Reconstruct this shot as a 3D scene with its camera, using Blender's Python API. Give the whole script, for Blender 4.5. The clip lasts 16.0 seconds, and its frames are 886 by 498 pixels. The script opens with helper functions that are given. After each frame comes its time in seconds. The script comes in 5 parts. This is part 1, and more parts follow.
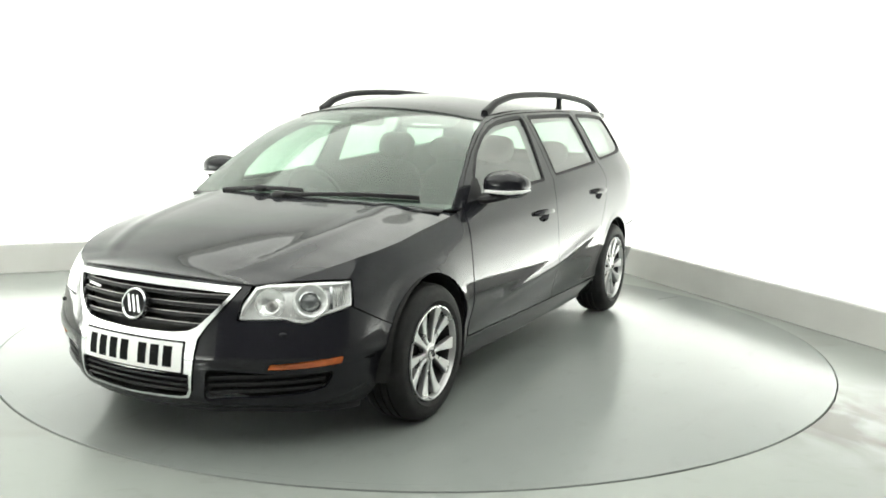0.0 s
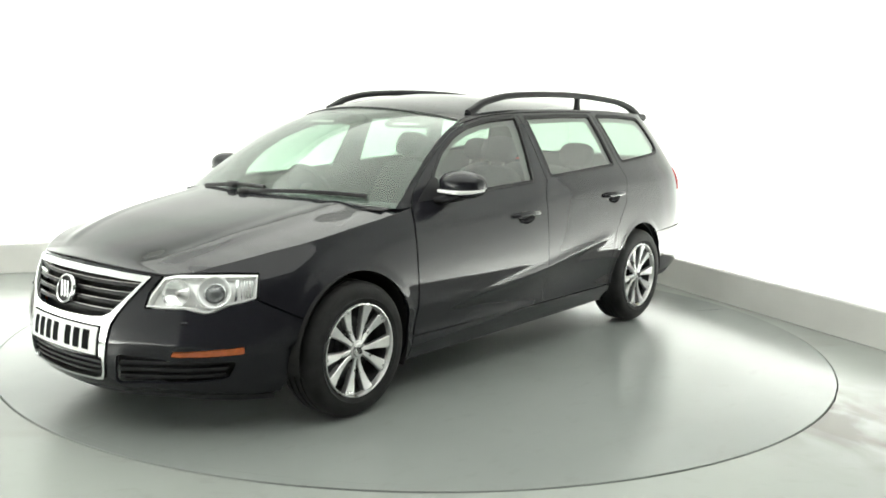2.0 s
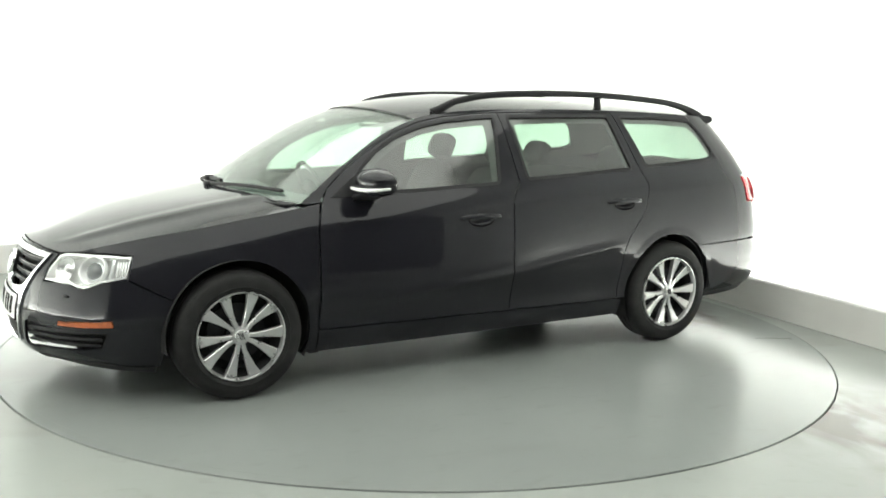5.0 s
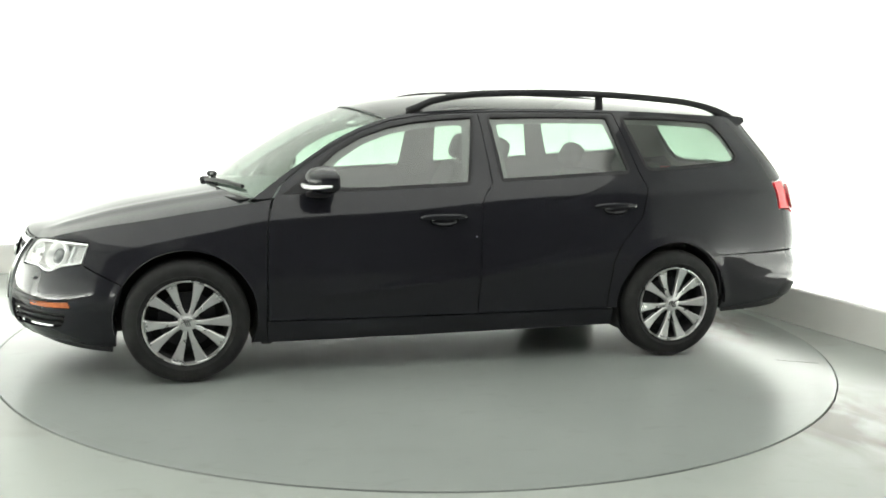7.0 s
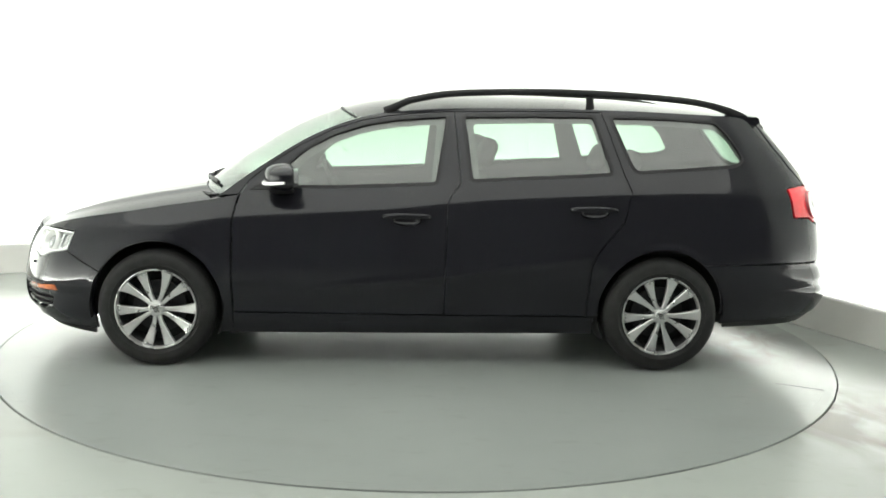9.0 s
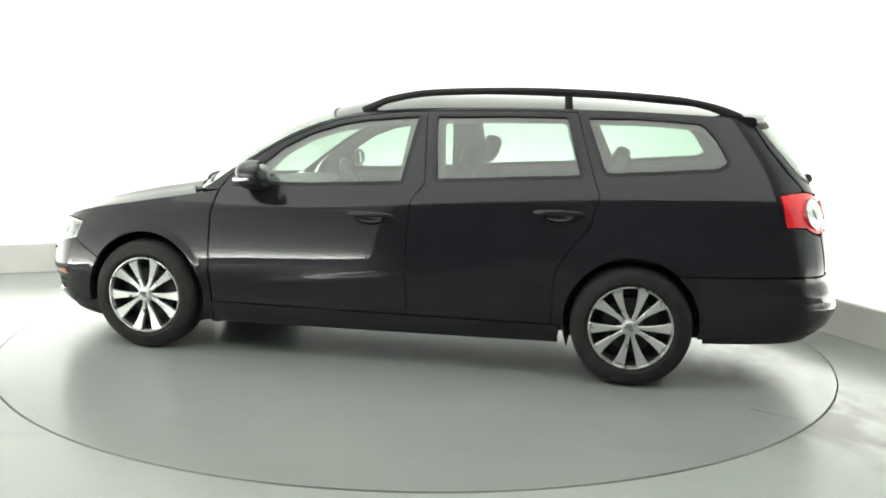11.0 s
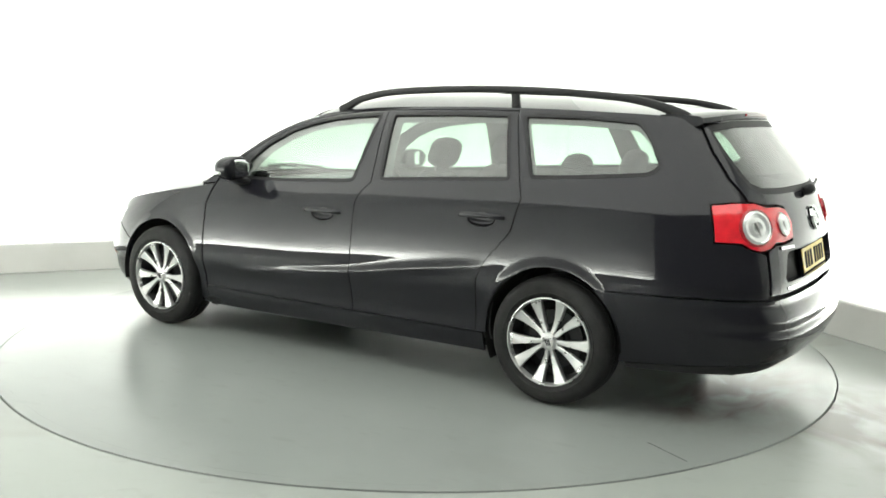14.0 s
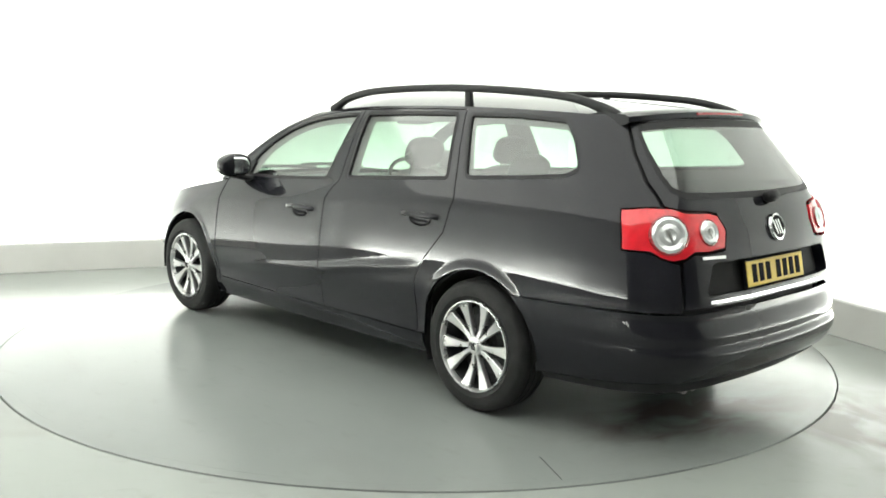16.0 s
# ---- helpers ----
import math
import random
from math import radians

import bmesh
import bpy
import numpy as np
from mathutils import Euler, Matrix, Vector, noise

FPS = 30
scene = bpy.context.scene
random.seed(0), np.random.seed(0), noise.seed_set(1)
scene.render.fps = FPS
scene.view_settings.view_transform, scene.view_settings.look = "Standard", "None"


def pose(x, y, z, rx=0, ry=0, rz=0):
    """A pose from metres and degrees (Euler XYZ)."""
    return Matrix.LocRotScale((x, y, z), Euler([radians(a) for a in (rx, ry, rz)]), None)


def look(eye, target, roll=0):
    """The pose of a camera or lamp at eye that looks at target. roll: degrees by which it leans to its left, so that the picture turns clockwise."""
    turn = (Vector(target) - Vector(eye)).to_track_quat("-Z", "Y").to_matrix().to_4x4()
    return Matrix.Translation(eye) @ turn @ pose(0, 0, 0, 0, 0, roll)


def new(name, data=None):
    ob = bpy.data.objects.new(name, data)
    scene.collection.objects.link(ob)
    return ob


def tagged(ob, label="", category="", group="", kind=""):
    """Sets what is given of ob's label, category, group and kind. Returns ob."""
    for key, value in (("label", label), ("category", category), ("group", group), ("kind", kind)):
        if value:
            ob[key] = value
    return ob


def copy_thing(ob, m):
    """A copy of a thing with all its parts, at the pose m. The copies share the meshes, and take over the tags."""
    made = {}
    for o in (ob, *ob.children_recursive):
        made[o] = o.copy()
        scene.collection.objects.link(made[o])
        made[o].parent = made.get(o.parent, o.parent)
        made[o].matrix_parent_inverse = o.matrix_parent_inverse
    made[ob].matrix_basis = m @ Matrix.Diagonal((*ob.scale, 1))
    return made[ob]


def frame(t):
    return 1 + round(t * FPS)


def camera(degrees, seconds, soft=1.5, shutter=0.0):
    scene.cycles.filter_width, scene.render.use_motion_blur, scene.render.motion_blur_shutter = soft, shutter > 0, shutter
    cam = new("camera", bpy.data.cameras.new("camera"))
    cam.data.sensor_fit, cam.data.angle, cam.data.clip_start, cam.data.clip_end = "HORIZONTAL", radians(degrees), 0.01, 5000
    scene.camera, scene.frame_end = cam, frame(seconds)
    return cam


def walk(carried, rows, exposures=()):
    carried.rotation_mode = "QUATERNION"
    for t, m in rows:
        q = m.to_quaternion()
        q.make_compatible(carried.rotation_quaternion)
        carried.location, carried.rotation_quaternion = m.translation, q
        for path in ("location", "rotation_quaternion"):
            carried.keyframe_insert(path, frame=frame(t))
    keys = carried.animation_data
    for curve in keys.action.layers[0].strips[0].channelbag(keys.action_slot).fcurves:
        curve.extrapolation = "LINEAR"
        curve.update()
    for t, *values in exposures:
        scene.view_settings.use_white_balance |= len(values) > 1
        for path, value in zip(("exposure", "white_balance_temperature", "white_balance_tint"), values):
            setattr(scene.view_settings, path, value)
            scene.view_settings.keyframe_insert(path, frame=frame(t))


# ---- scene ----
# ---------- camera: stands still on a stand before the turntable ----------
cam = camera(52.02, 16.0, soft=1.7)
EYE = Vector((0.0, -5.613, 1.4006))
AIM = EYE + Vector((0.02379, 0.98803, -0.15239)) * 5
walk(cam, [(0, look(EYE, AIM, 1.403)), (16.0, look(EYE, AIM, 1.403))])

# heading of the turntable, degrees, at half-second steps
HEADING = [(0, 241.28), (0.5, 239.45), (1, 236.72), (1.5, 233.41), (2, 229.77), (2.5, 226.26), (3, 222.7), (3.5, 219.18),
           (4, 215.59), (5.25, 206.8), (6.5, 198.11), (7, 194.73), (7.5, 191.4), (8, 188.07), (8.5, 184.79), (9, 181.34), (10.25, 172.7),
           (11.5, 163.99), (12, 160.6), (12.5, 156.98), (13, 153.38), (13.5, 150.04), (14, 146.58), (14.5, 143.1), (15, 139.52),
           (15.5, 136.09), (16, 132.58)]
CAR_OFF = (0.064, -0.0404)

# ---------- light: one wide softbox under the studio ceiling, strip lamps along the walls ----------
world = bpy.data.worlds.new("studio_air")
scene.world = world
world.use_nodes = True
world.node_tree.nodes["Background"].inputs[0].default_value = (0.9, 1.0, 0.95, 1)
world.node_tree.nodes["Background"].inputs[1].default_value = 0.05
scene.view_settings.exposure = 0.0

U = Vector((0.925, 0.380, 0)).normalized()          # along the back wall
V = Vector((-U.y, U.x, 0))                          # away from the camera
CORNER = Vector((1.301, 3.638, 0))                   # where the two seen walls meet
CEIL = 4.4


def in_room(a, b, z=0.0):
    """A point of the room: a metres from the corner along the back wall, b metres towards the camera."""
    return CORNER - U * a - V * b + Vector((0, 0, z))


def softbox(a, b, sx, sy, watts, z=CEIL - 0.12):
    lamp = bpy.data.lights.new("softbox_light", "AREA")
    lamp.shape, lamp.size, lamp.size_y, lamp.energy = "RECTANGLE", sx, sy, watts
    lamp.color = (0.975, 1.0, 0.94)
    ob = new("softbox_light", lamp)
    ob.matrix_basis = Matrix.Translation(in_room(a, b, z)) @ pose(0, 0, 0, 0, 0, math.degrees(math.atan2(U.y, U.x)))
    return ob


softbox(4.3, 4.4, 8.2, 8.6, 425)


def trough_lamp(p, q, into_wall, watts_per_metre, tilt=0.45):
    """A strip lamp lying behind the parapet, turned up against the wall."""
    lamp = bpy.data.lights.new("strip_light", "AREA")
    lamp.shape, lamp.size, lamp.size_y, lamp.energy = "RECTANGLE", (q - p).length, 0.14, watts_per_metre * (q - p).length
    lamp.color = (0.975, 1.0, 0.94)
    ob = new("strip_light", lamp)
    z = -(Vector((0, 0, 1)) + into_wall * tilt).normalized()
    x = (q - p).normalized()
    m = Matrix((x, z.cross(x), z)).transposed().to_4x4()
    m.translation = (p + q) / 2
    ob.matrix_basis = m


STRIP = 24
for k in range(4):
    trough_lamp(in_room(-0.15 + 2.24 * k, -0.17, 0.10), in_room(2.09 + 2.24 * k, -0.17, 0.10), V, STRIP, 0.32)
for far, near, part_of, tilt in ((-0.15, 2.25, 0.85, 0.45), (2.25, 4.65, 1.0, 1.2), (4.65, 6.8, 0.75, 1.2)):
    trough_lamp(in_room(-0.17, near, 0.10), in_room(-0.17, far, 0.10), U, part_of * STRIP, tilt)
for far, near, part_of in ((0.0, 2.3, 2.6), (2.3, 4.6, 3.0), (4.6, 6.8, 2.2), (6.8, 8.5, 2.0)):
    trough_lamp(in_room(9.30, far, 0.14), in_room(9.30, near, 0.14), -U, part_of * STRIP, 1.3)


# ---------- materials ----------
def material(name, colour, rough=0.5, metal=0.0, coat=0.0, spread=0.0, scale=6.0, bump=0.0, bump_scale=60.0, emit=None, transmission=0.0, ior=1.45, rough_spread=0.0, spec=0.5):
    m = bpy.data.materials.new(name)
    m.use_nodes = True
    nt = m.node_tree
    b = nt.nodes["Principled BSDF"]
    b.inputs["Base Color"].default_value = (*colour, 1)
    b.inputs["Roughness"].default_value = rough
    b.inputs["Metallic"].default_value = metal
    b.inputs["Coat Weight"].default_value = coat
    b.inputs["Coat Roughness"].default_value = 0.04
    b.inputs["Transmission Weight"].default_value = transmission
    b.inputs["IOR"].default_value = ior
    b.inputs["Specular IOR Level"].default_value = spec
    if emit:
        b.inputs["Emission Color"].default_value = (*emit[:3], 1)
        b.inputs["Emission Strength"].default_value = emit[3]
    if spread or bump or rough_spread:
        co = nt.nodes.new("ShaderNodeTexCoord")
        n1 = nt.nodes.new("ShaderNodeTexNoise")
        n1.inputs["Scale"].default_value, n1.inputs["Detail"].default_value = scale, 6
        nt.links.new(co.outputs["Object"], n1.inputs["Vector"])
    if spread:
        ramp = nt.nodes.new("ShaderNodeMapRange")
        ramp.inputs["From Min"].default_value, ramp.inputs["From Max"].default_value = 0.3, 0.7
        ramp.inputs["To Min"].default_value, ramp.inputs["To Max"].default_value = 1 - spread, 1 + spread
        nt.links.new(n1.outputs["Fac"], ramp.inputs["Value"])
        mul = nt.nodes.new("ShaderNodeVectorMath")
        mul.operation = "SCALE"
        mul.inputs[0].default_value = colour
        nt.links.new(ramp.outputs[0], mul.inputs["Scale"])
        nt.links.new(mul.outputs[0], b.inputs["Base Color"])
    if rough_spread:
        rr = nt.nodes.new("ShaderNodeMapRange")
        rr.inputs["From Min"].default_value, rr.inputs["From Max"].default_value = 0.3, 0.7
        rr.inputs["To Min"].default_value, rr.inputs["To Max"].default_value = max(rough - rough_spread, 0), rough + rough_spread
        nt.links.new(n1.outputs["Fac"], rr.inputs["Value"])
        nt.links.new(rr.outputs[0], b.inputs["Roughness"])
    if bump:
        n2 = nt.nodes.new("ShaderNodeTexNoise")
        n2.inputs["Scale"].default_value, n2.inputs["Detail"].default_value = bump_scale, 4
        nt.links.new(co.outputs["Object"], n2.inputs["Vector"])
        bp = nt.nodes.new("ShaderNodeBump")
        bp.inputs["Strength"].default_value, bp.inputs["Distance"].default_value = bump, 0.004
        nt.links.new(n2.outputs["Fac"], bp.inputs["Height"])
        nt.links.new(bp.outputs[0], b.inputs["Normal"])
    return m


WALL = material("white_wall_paint", (0.86, 0.87, 0.855), 0.9, spread=0.02, scale=1.2, spec=0.0)
PLINTH = material("grey_plinth_paint", (0.60, 0.595, 0.572), 0.6, spread=0.05, scale=2.5, spec=0.2)
CEILING = material("ceiling_paint", (0.74, 0.74, 0.72), 0.9, spread=0.02, scale=2, spec=0.0)
DARK_WALL = material("grey_drape", (0.155, 0.155, 0.16), 0.95, spread=0.2, scale=3, spec=0.0)


def painted_floor(name, colour, stain, rough, dirt_at, dirt_size, dirt):
    """Worn floor paint: faint clouds of tone, a few scuffed stains."""
    m = material(name, colour, rough, spread=0.06, scale=0.9, spec=0.34)
    nt = m.node_tree
    b = nt.nodes["Principled BSDF"]
    base = b.inputs["Base Color"].links[0].from_socket
    co = nt.nodes.new("ShaderNodeTexCoord")
    stretch = nt.nodes.new("ShaderNodeMapping")
    stretch.inputs["Scale"].default_value = (0.6, 1.3, 1.0)
    n = nt.nodes.new("ShaderNodeTexNoise")
    n.inputs["Scale"].default_value, n.inputs["Detail"].default_value, n.inputs["Distortion"].default_value = 1.1, 3, 0.3
    r = nt.nodes.new("ShaderNodeMapRange")
    r.inputs["From Min"].default_value, r.inputs["From Max"].default_value = 0.54, 0.72
    r.inputs["To Min"].default_value, r.inputs["To Max"].default_value = 0.0, 0.3
    r.interpolation_type = "SMOOTHERSTEP"
    mix = nt.nodes.new("ShaderNodeMix")
    mix.data_type = "RGBA"
    mix.inputs["B"].default_value = (*stain, 1)
    nt.links.new(co.outputs["Object"], stretch.inputs["Vector"])
    nt.links.new(stretch.outputs[0], n.inputs["Vector"])
    nt.links.new(n.outputs["Fac"], r.inputs["Value"])
    nt.links.new(r.outputs[0], mix.inputs["Factor"])
    nt.links.new(base, mix.inputs["A"])
    # one dirtier, streaked place
    place = nt.nodes.new("ShaderNodeMapping")
    place.vector_type = "TEXTURE"
    place.inputs["Location"].default_value = (*dirt_at[:2], 0)
    place.inputs["Rotation"].default_value = (0, 0, radians(dirt_at[2]))
    place.inputs["Scale"].default_value = (*dirt_size, 1)
    ball = nt.nodes.new("ShaderNodeTexGradient")
    ball.gradient_type = "QUADRATIC_SPHERE"
    nt.links.new(co.outputs["Object"], place.inputs["Vector"])
    nt.links.new(place.outputs[0], ball.inputs["Vector"])
    streak = nt.nodes.new("ShaderNodeTexNoise")
    streak.inputs["Scale"].default_value, streak.inputs["Detail"].default_value, streak.inputs["Distortion"].default_value = 3.2, 5, 0.6
    nt.links.new(place.outputs[0], streak.inputs["Vector"])
    rs = nt.nodes.new("ShaderNodeMapRange")
    rs.inputs["From Min"].default_value, rs.inputs["From Max"].default_value = 0.36, 0.66
    nt.links.new(streak.outputs["Fac"], rs.inputs["Value"])
    both_of = nt.nodes.new("ShaderNodeMath")
    both_of.operation, both_of.use_clamp = "MULTIPLY", True
    nt.links.new(ball.outputs["Fac"], both_of.inputs[0])
    nt.links.new(rs.outputs[0], both_of.inputs[1])
    more = nt.nodes.new("ShaderNodeMath")
    more.operation, more.use_clamp, more.inputs[1].default_value = "MULTIPLY", True, 3.0
    nt.links.new(both_of.outputs[0], more.inputs[0])
    dirty = nt.nodes.new("ShaderNodeMix")
    dirty.data_type = "RGBA"
    dirty.inputs["B"].default_value = (*dirt, 1)
    nt.links.new(more.outputs[0], dirty.inputs["Factor"])
    nt.links.new(mix.outputs["Result"], dirty.inputs["A"])
    # small dark scuffs and drag marks, some bunched together
    drag = nt.nodes.new("ShaderNodeMapping")
    drag.inputs["Rotation"].default_value, drag.inputs["Scale"].default_value = (0, 0, radians(24)), (2.4, 5.0, 1.0)
    nt.links.new(co.outputs["Object"], drag.inputs["Vector"])
    fine = nt.nodes.new("ShaderNodeTexNoise")
    fine.inputs["Scale"].default_value, fine.inputs["Detail"].default_value = 2.4, 4
    nt.links.new(drag.outputs[0], fine.inputs["Vector"])
    rf = nt.nodes.new("ShaderNodeMapRange")
    rf.inputs["From Min"].default_value, rf.inputs["From Max"].default_value = 0.60, 0.74
    rf.inputs["To Max"].default_value = 0.14
    nt.links.new(fine.outputs["Fac"], rf.inputs["Value"])
    scuffed = nt.nodes.new("ShaderNodeMix")
    scuffed.data_type = "RGBA"
    scuffed.inputs["B"].default_value = (*dirt, 1)
    nt.links.new(rf.outputs[0], scuffed.inputs["Factor"])
    nt.links.new(dirty.outputs["Result"], scuffed.inputs["A"])
    nt.links.new(scuffed.outputs["Result"], b.inputs["Base Color"])
    return m


FLOOR = painted_floor("sage_floor_paint", (0.262, 0.278, 0.262), (0.19, 0.18, 0.165), 0.24, (2.0, -1.5, -70), (1.4, 0.8), (0.12, 0.112, 0.10))
DISC = painted_floor("sage_turntable_paint", (0.205, 0.221, 0.210), (0.163, 0.163, 0.154), 0.205, (-2.0, 0.05, 80), (1.1, 0.6), (0.13, 0.122, 0.11))
GROOVE = material("dark_groove", (0.02, 0.02, 0.02), 0.8)


# ---------- mesh helpers ----------
def mesh_of(name, bm, mat, smooth=False):
    me = bpy.data.meshes.new(name)
    bmesh.ops.recalc_face_normals(bm, faces=bm.faces)
    bm.to_mesh(me)
    bm.free()
    if mat:
        me.materials.append(mat)
    if smooth:
        for p in me.polygons:
            p.use_smooth = True
        me.set_sharp_from_angle(angle=radians(smooth if smooth is not True else 38))
    return me


def part(name, bm, mat, parent=None, label="", smooth=False, m=None):
    ob = new(name, mesh_of(name, bm, mat, smooth))
    if parent:
        ob.parent = parent
    if m is not None:
        ob.matrix_basis = m
    if label:
        tagged(ob, label)
    return ob


def box(bm, lo, hi, bevel=0.0, m=None):
    r = bmesh.ops.create_cube(bm, size=1)
    vs = r["verts"]
    for v in vs:
        v.co = Vector([lo[i] + (v.co[i] + 0.5) * (hi[i] - lo[i]) for i in range(3)])
    if bevel:
        es = {e for v in vs for e in v.link_edges}
        r2 = bmesh.ops.bevel(bm, geom=list(es), offset=bevel, segments=2, profile=0.5, affect="EDGES")
        vs = list({v for f in r2["faces"] for v in f.verts} | {v for v in vs if v.is_valid})
    if m is not None:
        for v in vs:
            v.co = m @ v.co
    return vs


def lathe(bm, profile, steps=48, axis="y", closed=False, a0=0.0, a1=2 * math.pi):
    """Turns a profile of (radius, along) round an axis."""
    rings = []
    full = abs(a1 - a0 - 2 * math.pi) < 1e-6
    n = steps if full else steps + 1
    for i in range(n):
        a = a0 + (a1 - a0) * i / steps
        row = []
        for r, h in profile:
            c, s = r * math.cos(a), r * math.sin(a)
            row.append(bm.verts.new((c, h, s) if axis == "y" else (c, s, h) if axis == "z" else (h, c, s)))
        rings.append(row)
    for i in range(steps):
        p, q = rings[i], rings[(i + 1) % n]
        for j in range(len(profile) - 1 + (1 if closed else 0)):
            k = (j + 1) % len(profile)
            if len({p[j], p[k], q[k], q[j]}) == 4:
                bm.faces.new((p[j], p[k], q[k], q[j]))


def strip_wall(p, q, thick, z0, z1):
    """A wall from p to q; the thickness lies to the right of the way."""
    d = (q - p).normalized()
    n = Vector((d.y, -d.x, 0)) * thick
    bm = bmesh.new()
    c = [p, q, q + n, p + n]
    lo = [bm.verts.new((v.x, v.y, z0)) for v in c]
    hi = [bm.verts.new((v.x, v.y, z1)) for v in c]
    bm.faces.new(lo)
    bm.faces.new(hi)
    for i in range(4):
        bm.faces.new((lo[i], lo[(i + 1) % 4], hi[(i + 1) % 4], hi[i]))
    return bm


# ---------- the studio ----------
ROOM_A, ROOM_B = 9.0, 11.5
DISC_R = 2.44
structure = lambda ob, label, cat: tagged(ob, label, cat, kind="structure")

bm = bmesh.new()                                     # floor with a round pit for the turntable
ring = [bm.verts.new((math.cos(a) * (DISC_R + 0.0045), math.sin(a) * (DISC_R + 0.0045), 0)) for a in [2 * math.pi * i / 240 for i in range(240)]]
deep = [bm.verts.new((v.co.x, v.co.y, -0.06)) for v in ring]
outer = []
for v in ring:
    d = v.co.normalized()
    ts = []
    for base, nrm in ((in_room(0, 0), V), (in_room(0, 0), U), (in_room(ROOM_A, 0), -U), (in_room(0, ROOM_B), -V)):
        k = d.dot(nrm)
        if k > 1e-6:
            ts.append((base.dot(nrm) + 0.6) / k)
    outer.append(bm.verts.new((d * min(ts)).to_tuple()))
mid = [bm.verts.new(r.co.lerp(o.co, 0.3)) for r, o in zip(ring, outer)]
for i in range(240):
    j = (i + 1) % 240
    bm.faces.new((ring[i], ring[j], mid[j], mid[i]))
    bm.faces.new((mid[i], mid[j], outer[j], outer[i]))
    bm.faces.new((deep[i], deep[j], ring[j], ring[i]))
bm.faces.new(list(reversed(deep)))
structure(part("floor", bm, FLOOR), "glossy sage-grey painted studio floor round the turntable", "floor")

T = 0.5                                              # depth of the lamp trough between parapet and wall
DRAPE = 8.6                                          # from here on towards the camera the walls are draped grey
structure(part("wall_north", strip_wall(in_room(-T - 0.2, -T), in_room(ROOM_A + T + 0.2, -T), 0.2, 0, CEIL), WALL), "brightly lit seamless white studio wall", "wall")
structure(part("wall_east", strip_wall(in_room(-T, DRAPE), in_room(-T, -T), 0.2, 0, CEIL), WALL), "brightly lit white studio side wall", "wall")
structure(part("wall_west", strip_wall(in_room(ROOM_A + T, -T), in_room(ROOM_A + T, DRAPE), 0.2, 0, CEIL), WALL), "white studio side wall", "wall")
structure(part("wall_southeast", strip_wall(in_room(-T, ROOM_B), in_room(-T, DRAPE), 0.2, 0, CEIL), DARK_WALL), "grey draped side wall beside the camera stand", "wall")
structure(part("wall_southwest", strip_wall(in_room(ROOM_A + T, DRAPE), in_room(ROOM_A + T, ROOM_B), 0.2, 0, CEIL), DARK_WALL), "grey draped side wall beside the camera stand", "wall")
structure(part("wall_south", strip_wall(in_room(ROOM_A + T + 0.2, ROOM_B), in_room(-T - 0.2, ROOM_B), 0.2, 0, CEIL), DARK_WALL), "grey draped wall behind the camera stand", "wall")
bm = bmesh.new()
vs = [bm.verts.new(in_room(a, b, CEIL)) for a, b in ((-0.7, -0.7), (ROOM_A + 0.7, -0.7), (ROOM_A + 0.7, ROOM_B + 0.2), (-0.7, ROOM_B + 0.2))]
bm.faces.new(vs)
r = bmesh.ops.extrude_face_region(bm, geom=bm.faces[:])
for v in [g for g in r["geom"] if isinstance(g, bmesh.types.BMVert)]:
    v.co.z += 0.15
structure(part("ceiling", bm, CEILING), "pale painted studio ceiling", "ceiling")


def plinth(p, q, inward):
    """A low boxed plinth with an eased top edge along a wall."""
    d = (q - p).normalized()
    prof = [(0, 0.002), (0.05, 0.002), (0.05, 0.228), (0.046, 0.239), (0.036, 0.243), (0, 0.243), (0, 0.002)]
    bm = bmesh.new()
    a = [bm.verts.new(p + inward * x + Vector((0, 0, z))) for x, z in prof]
    b = [bm.verts.new(q + inward * x + Vector((0, 0, z))) for x, z in prof]
    for i in range(len(prof) - 1):
        bm.faces.new((a[i], a[i + 1], b[i + 1], b[i]))
    bm.faces.new(a)
    bm.faces.new(list(reversed(b)))
    return bm


structure(part("baseboard_north", plinth(in_room(0.05, 0), in_room(ROOM_A, 0), -V), PLINTH), "tall grey painted baseboard under the white wall", "baseboard")
structure(part("baseboard_east", plinth(in_room(0, 0), in_room(0, ROOM_B), -U), PLINTH), "tall grey painted baseboard under the white side wall", "baseboard")
structure(part("baseboard_west", plinth(in_room(ROOM_A, 0), in_room(ROOM_A, DRAPE), U), PLINTH), "tall grey painted baseboard under the white side wall", "baseboard")

# turntable, flush with the floor
turntable = tagged(new("turntable"), "large round sage-grey car turntable flush in floor", "turntable")
bm = bmesh.new()
lathe(bm, [(0.0005, 0.004), (0.8, 0.004), (1.6, 0.004), (DISC_R - 0.0612, 0.004), (DISC_R - 0.0612, -0.05)], 240, "z")
part("deck", bm, DISC, turntable, smooth=30)
bm = bmesh.new()
lathe(bm, [(DISC_R - 0.0615, -0.05), (DISC_R - 0.0615, 0.0038), (DISC_R - 0.005, 0.0038), (DISC_R - 0.003, 0.0), (DISC_R - 0.003, -0.05)], 240, "z")
part("edge_ring", bm, DISC, turntable, smooth=30)
bm = bmesh.new()
box(bm, (DISC_R - 0.30, -0.002, 0.0), (DISC_R - 0.064, 0.002, 0.0046), 0, pose(0, 0, 0, 0, 0, 151))
part("deck_joint", bm, GROOVE, turntable, "short thin dark joint near the deck's edge")


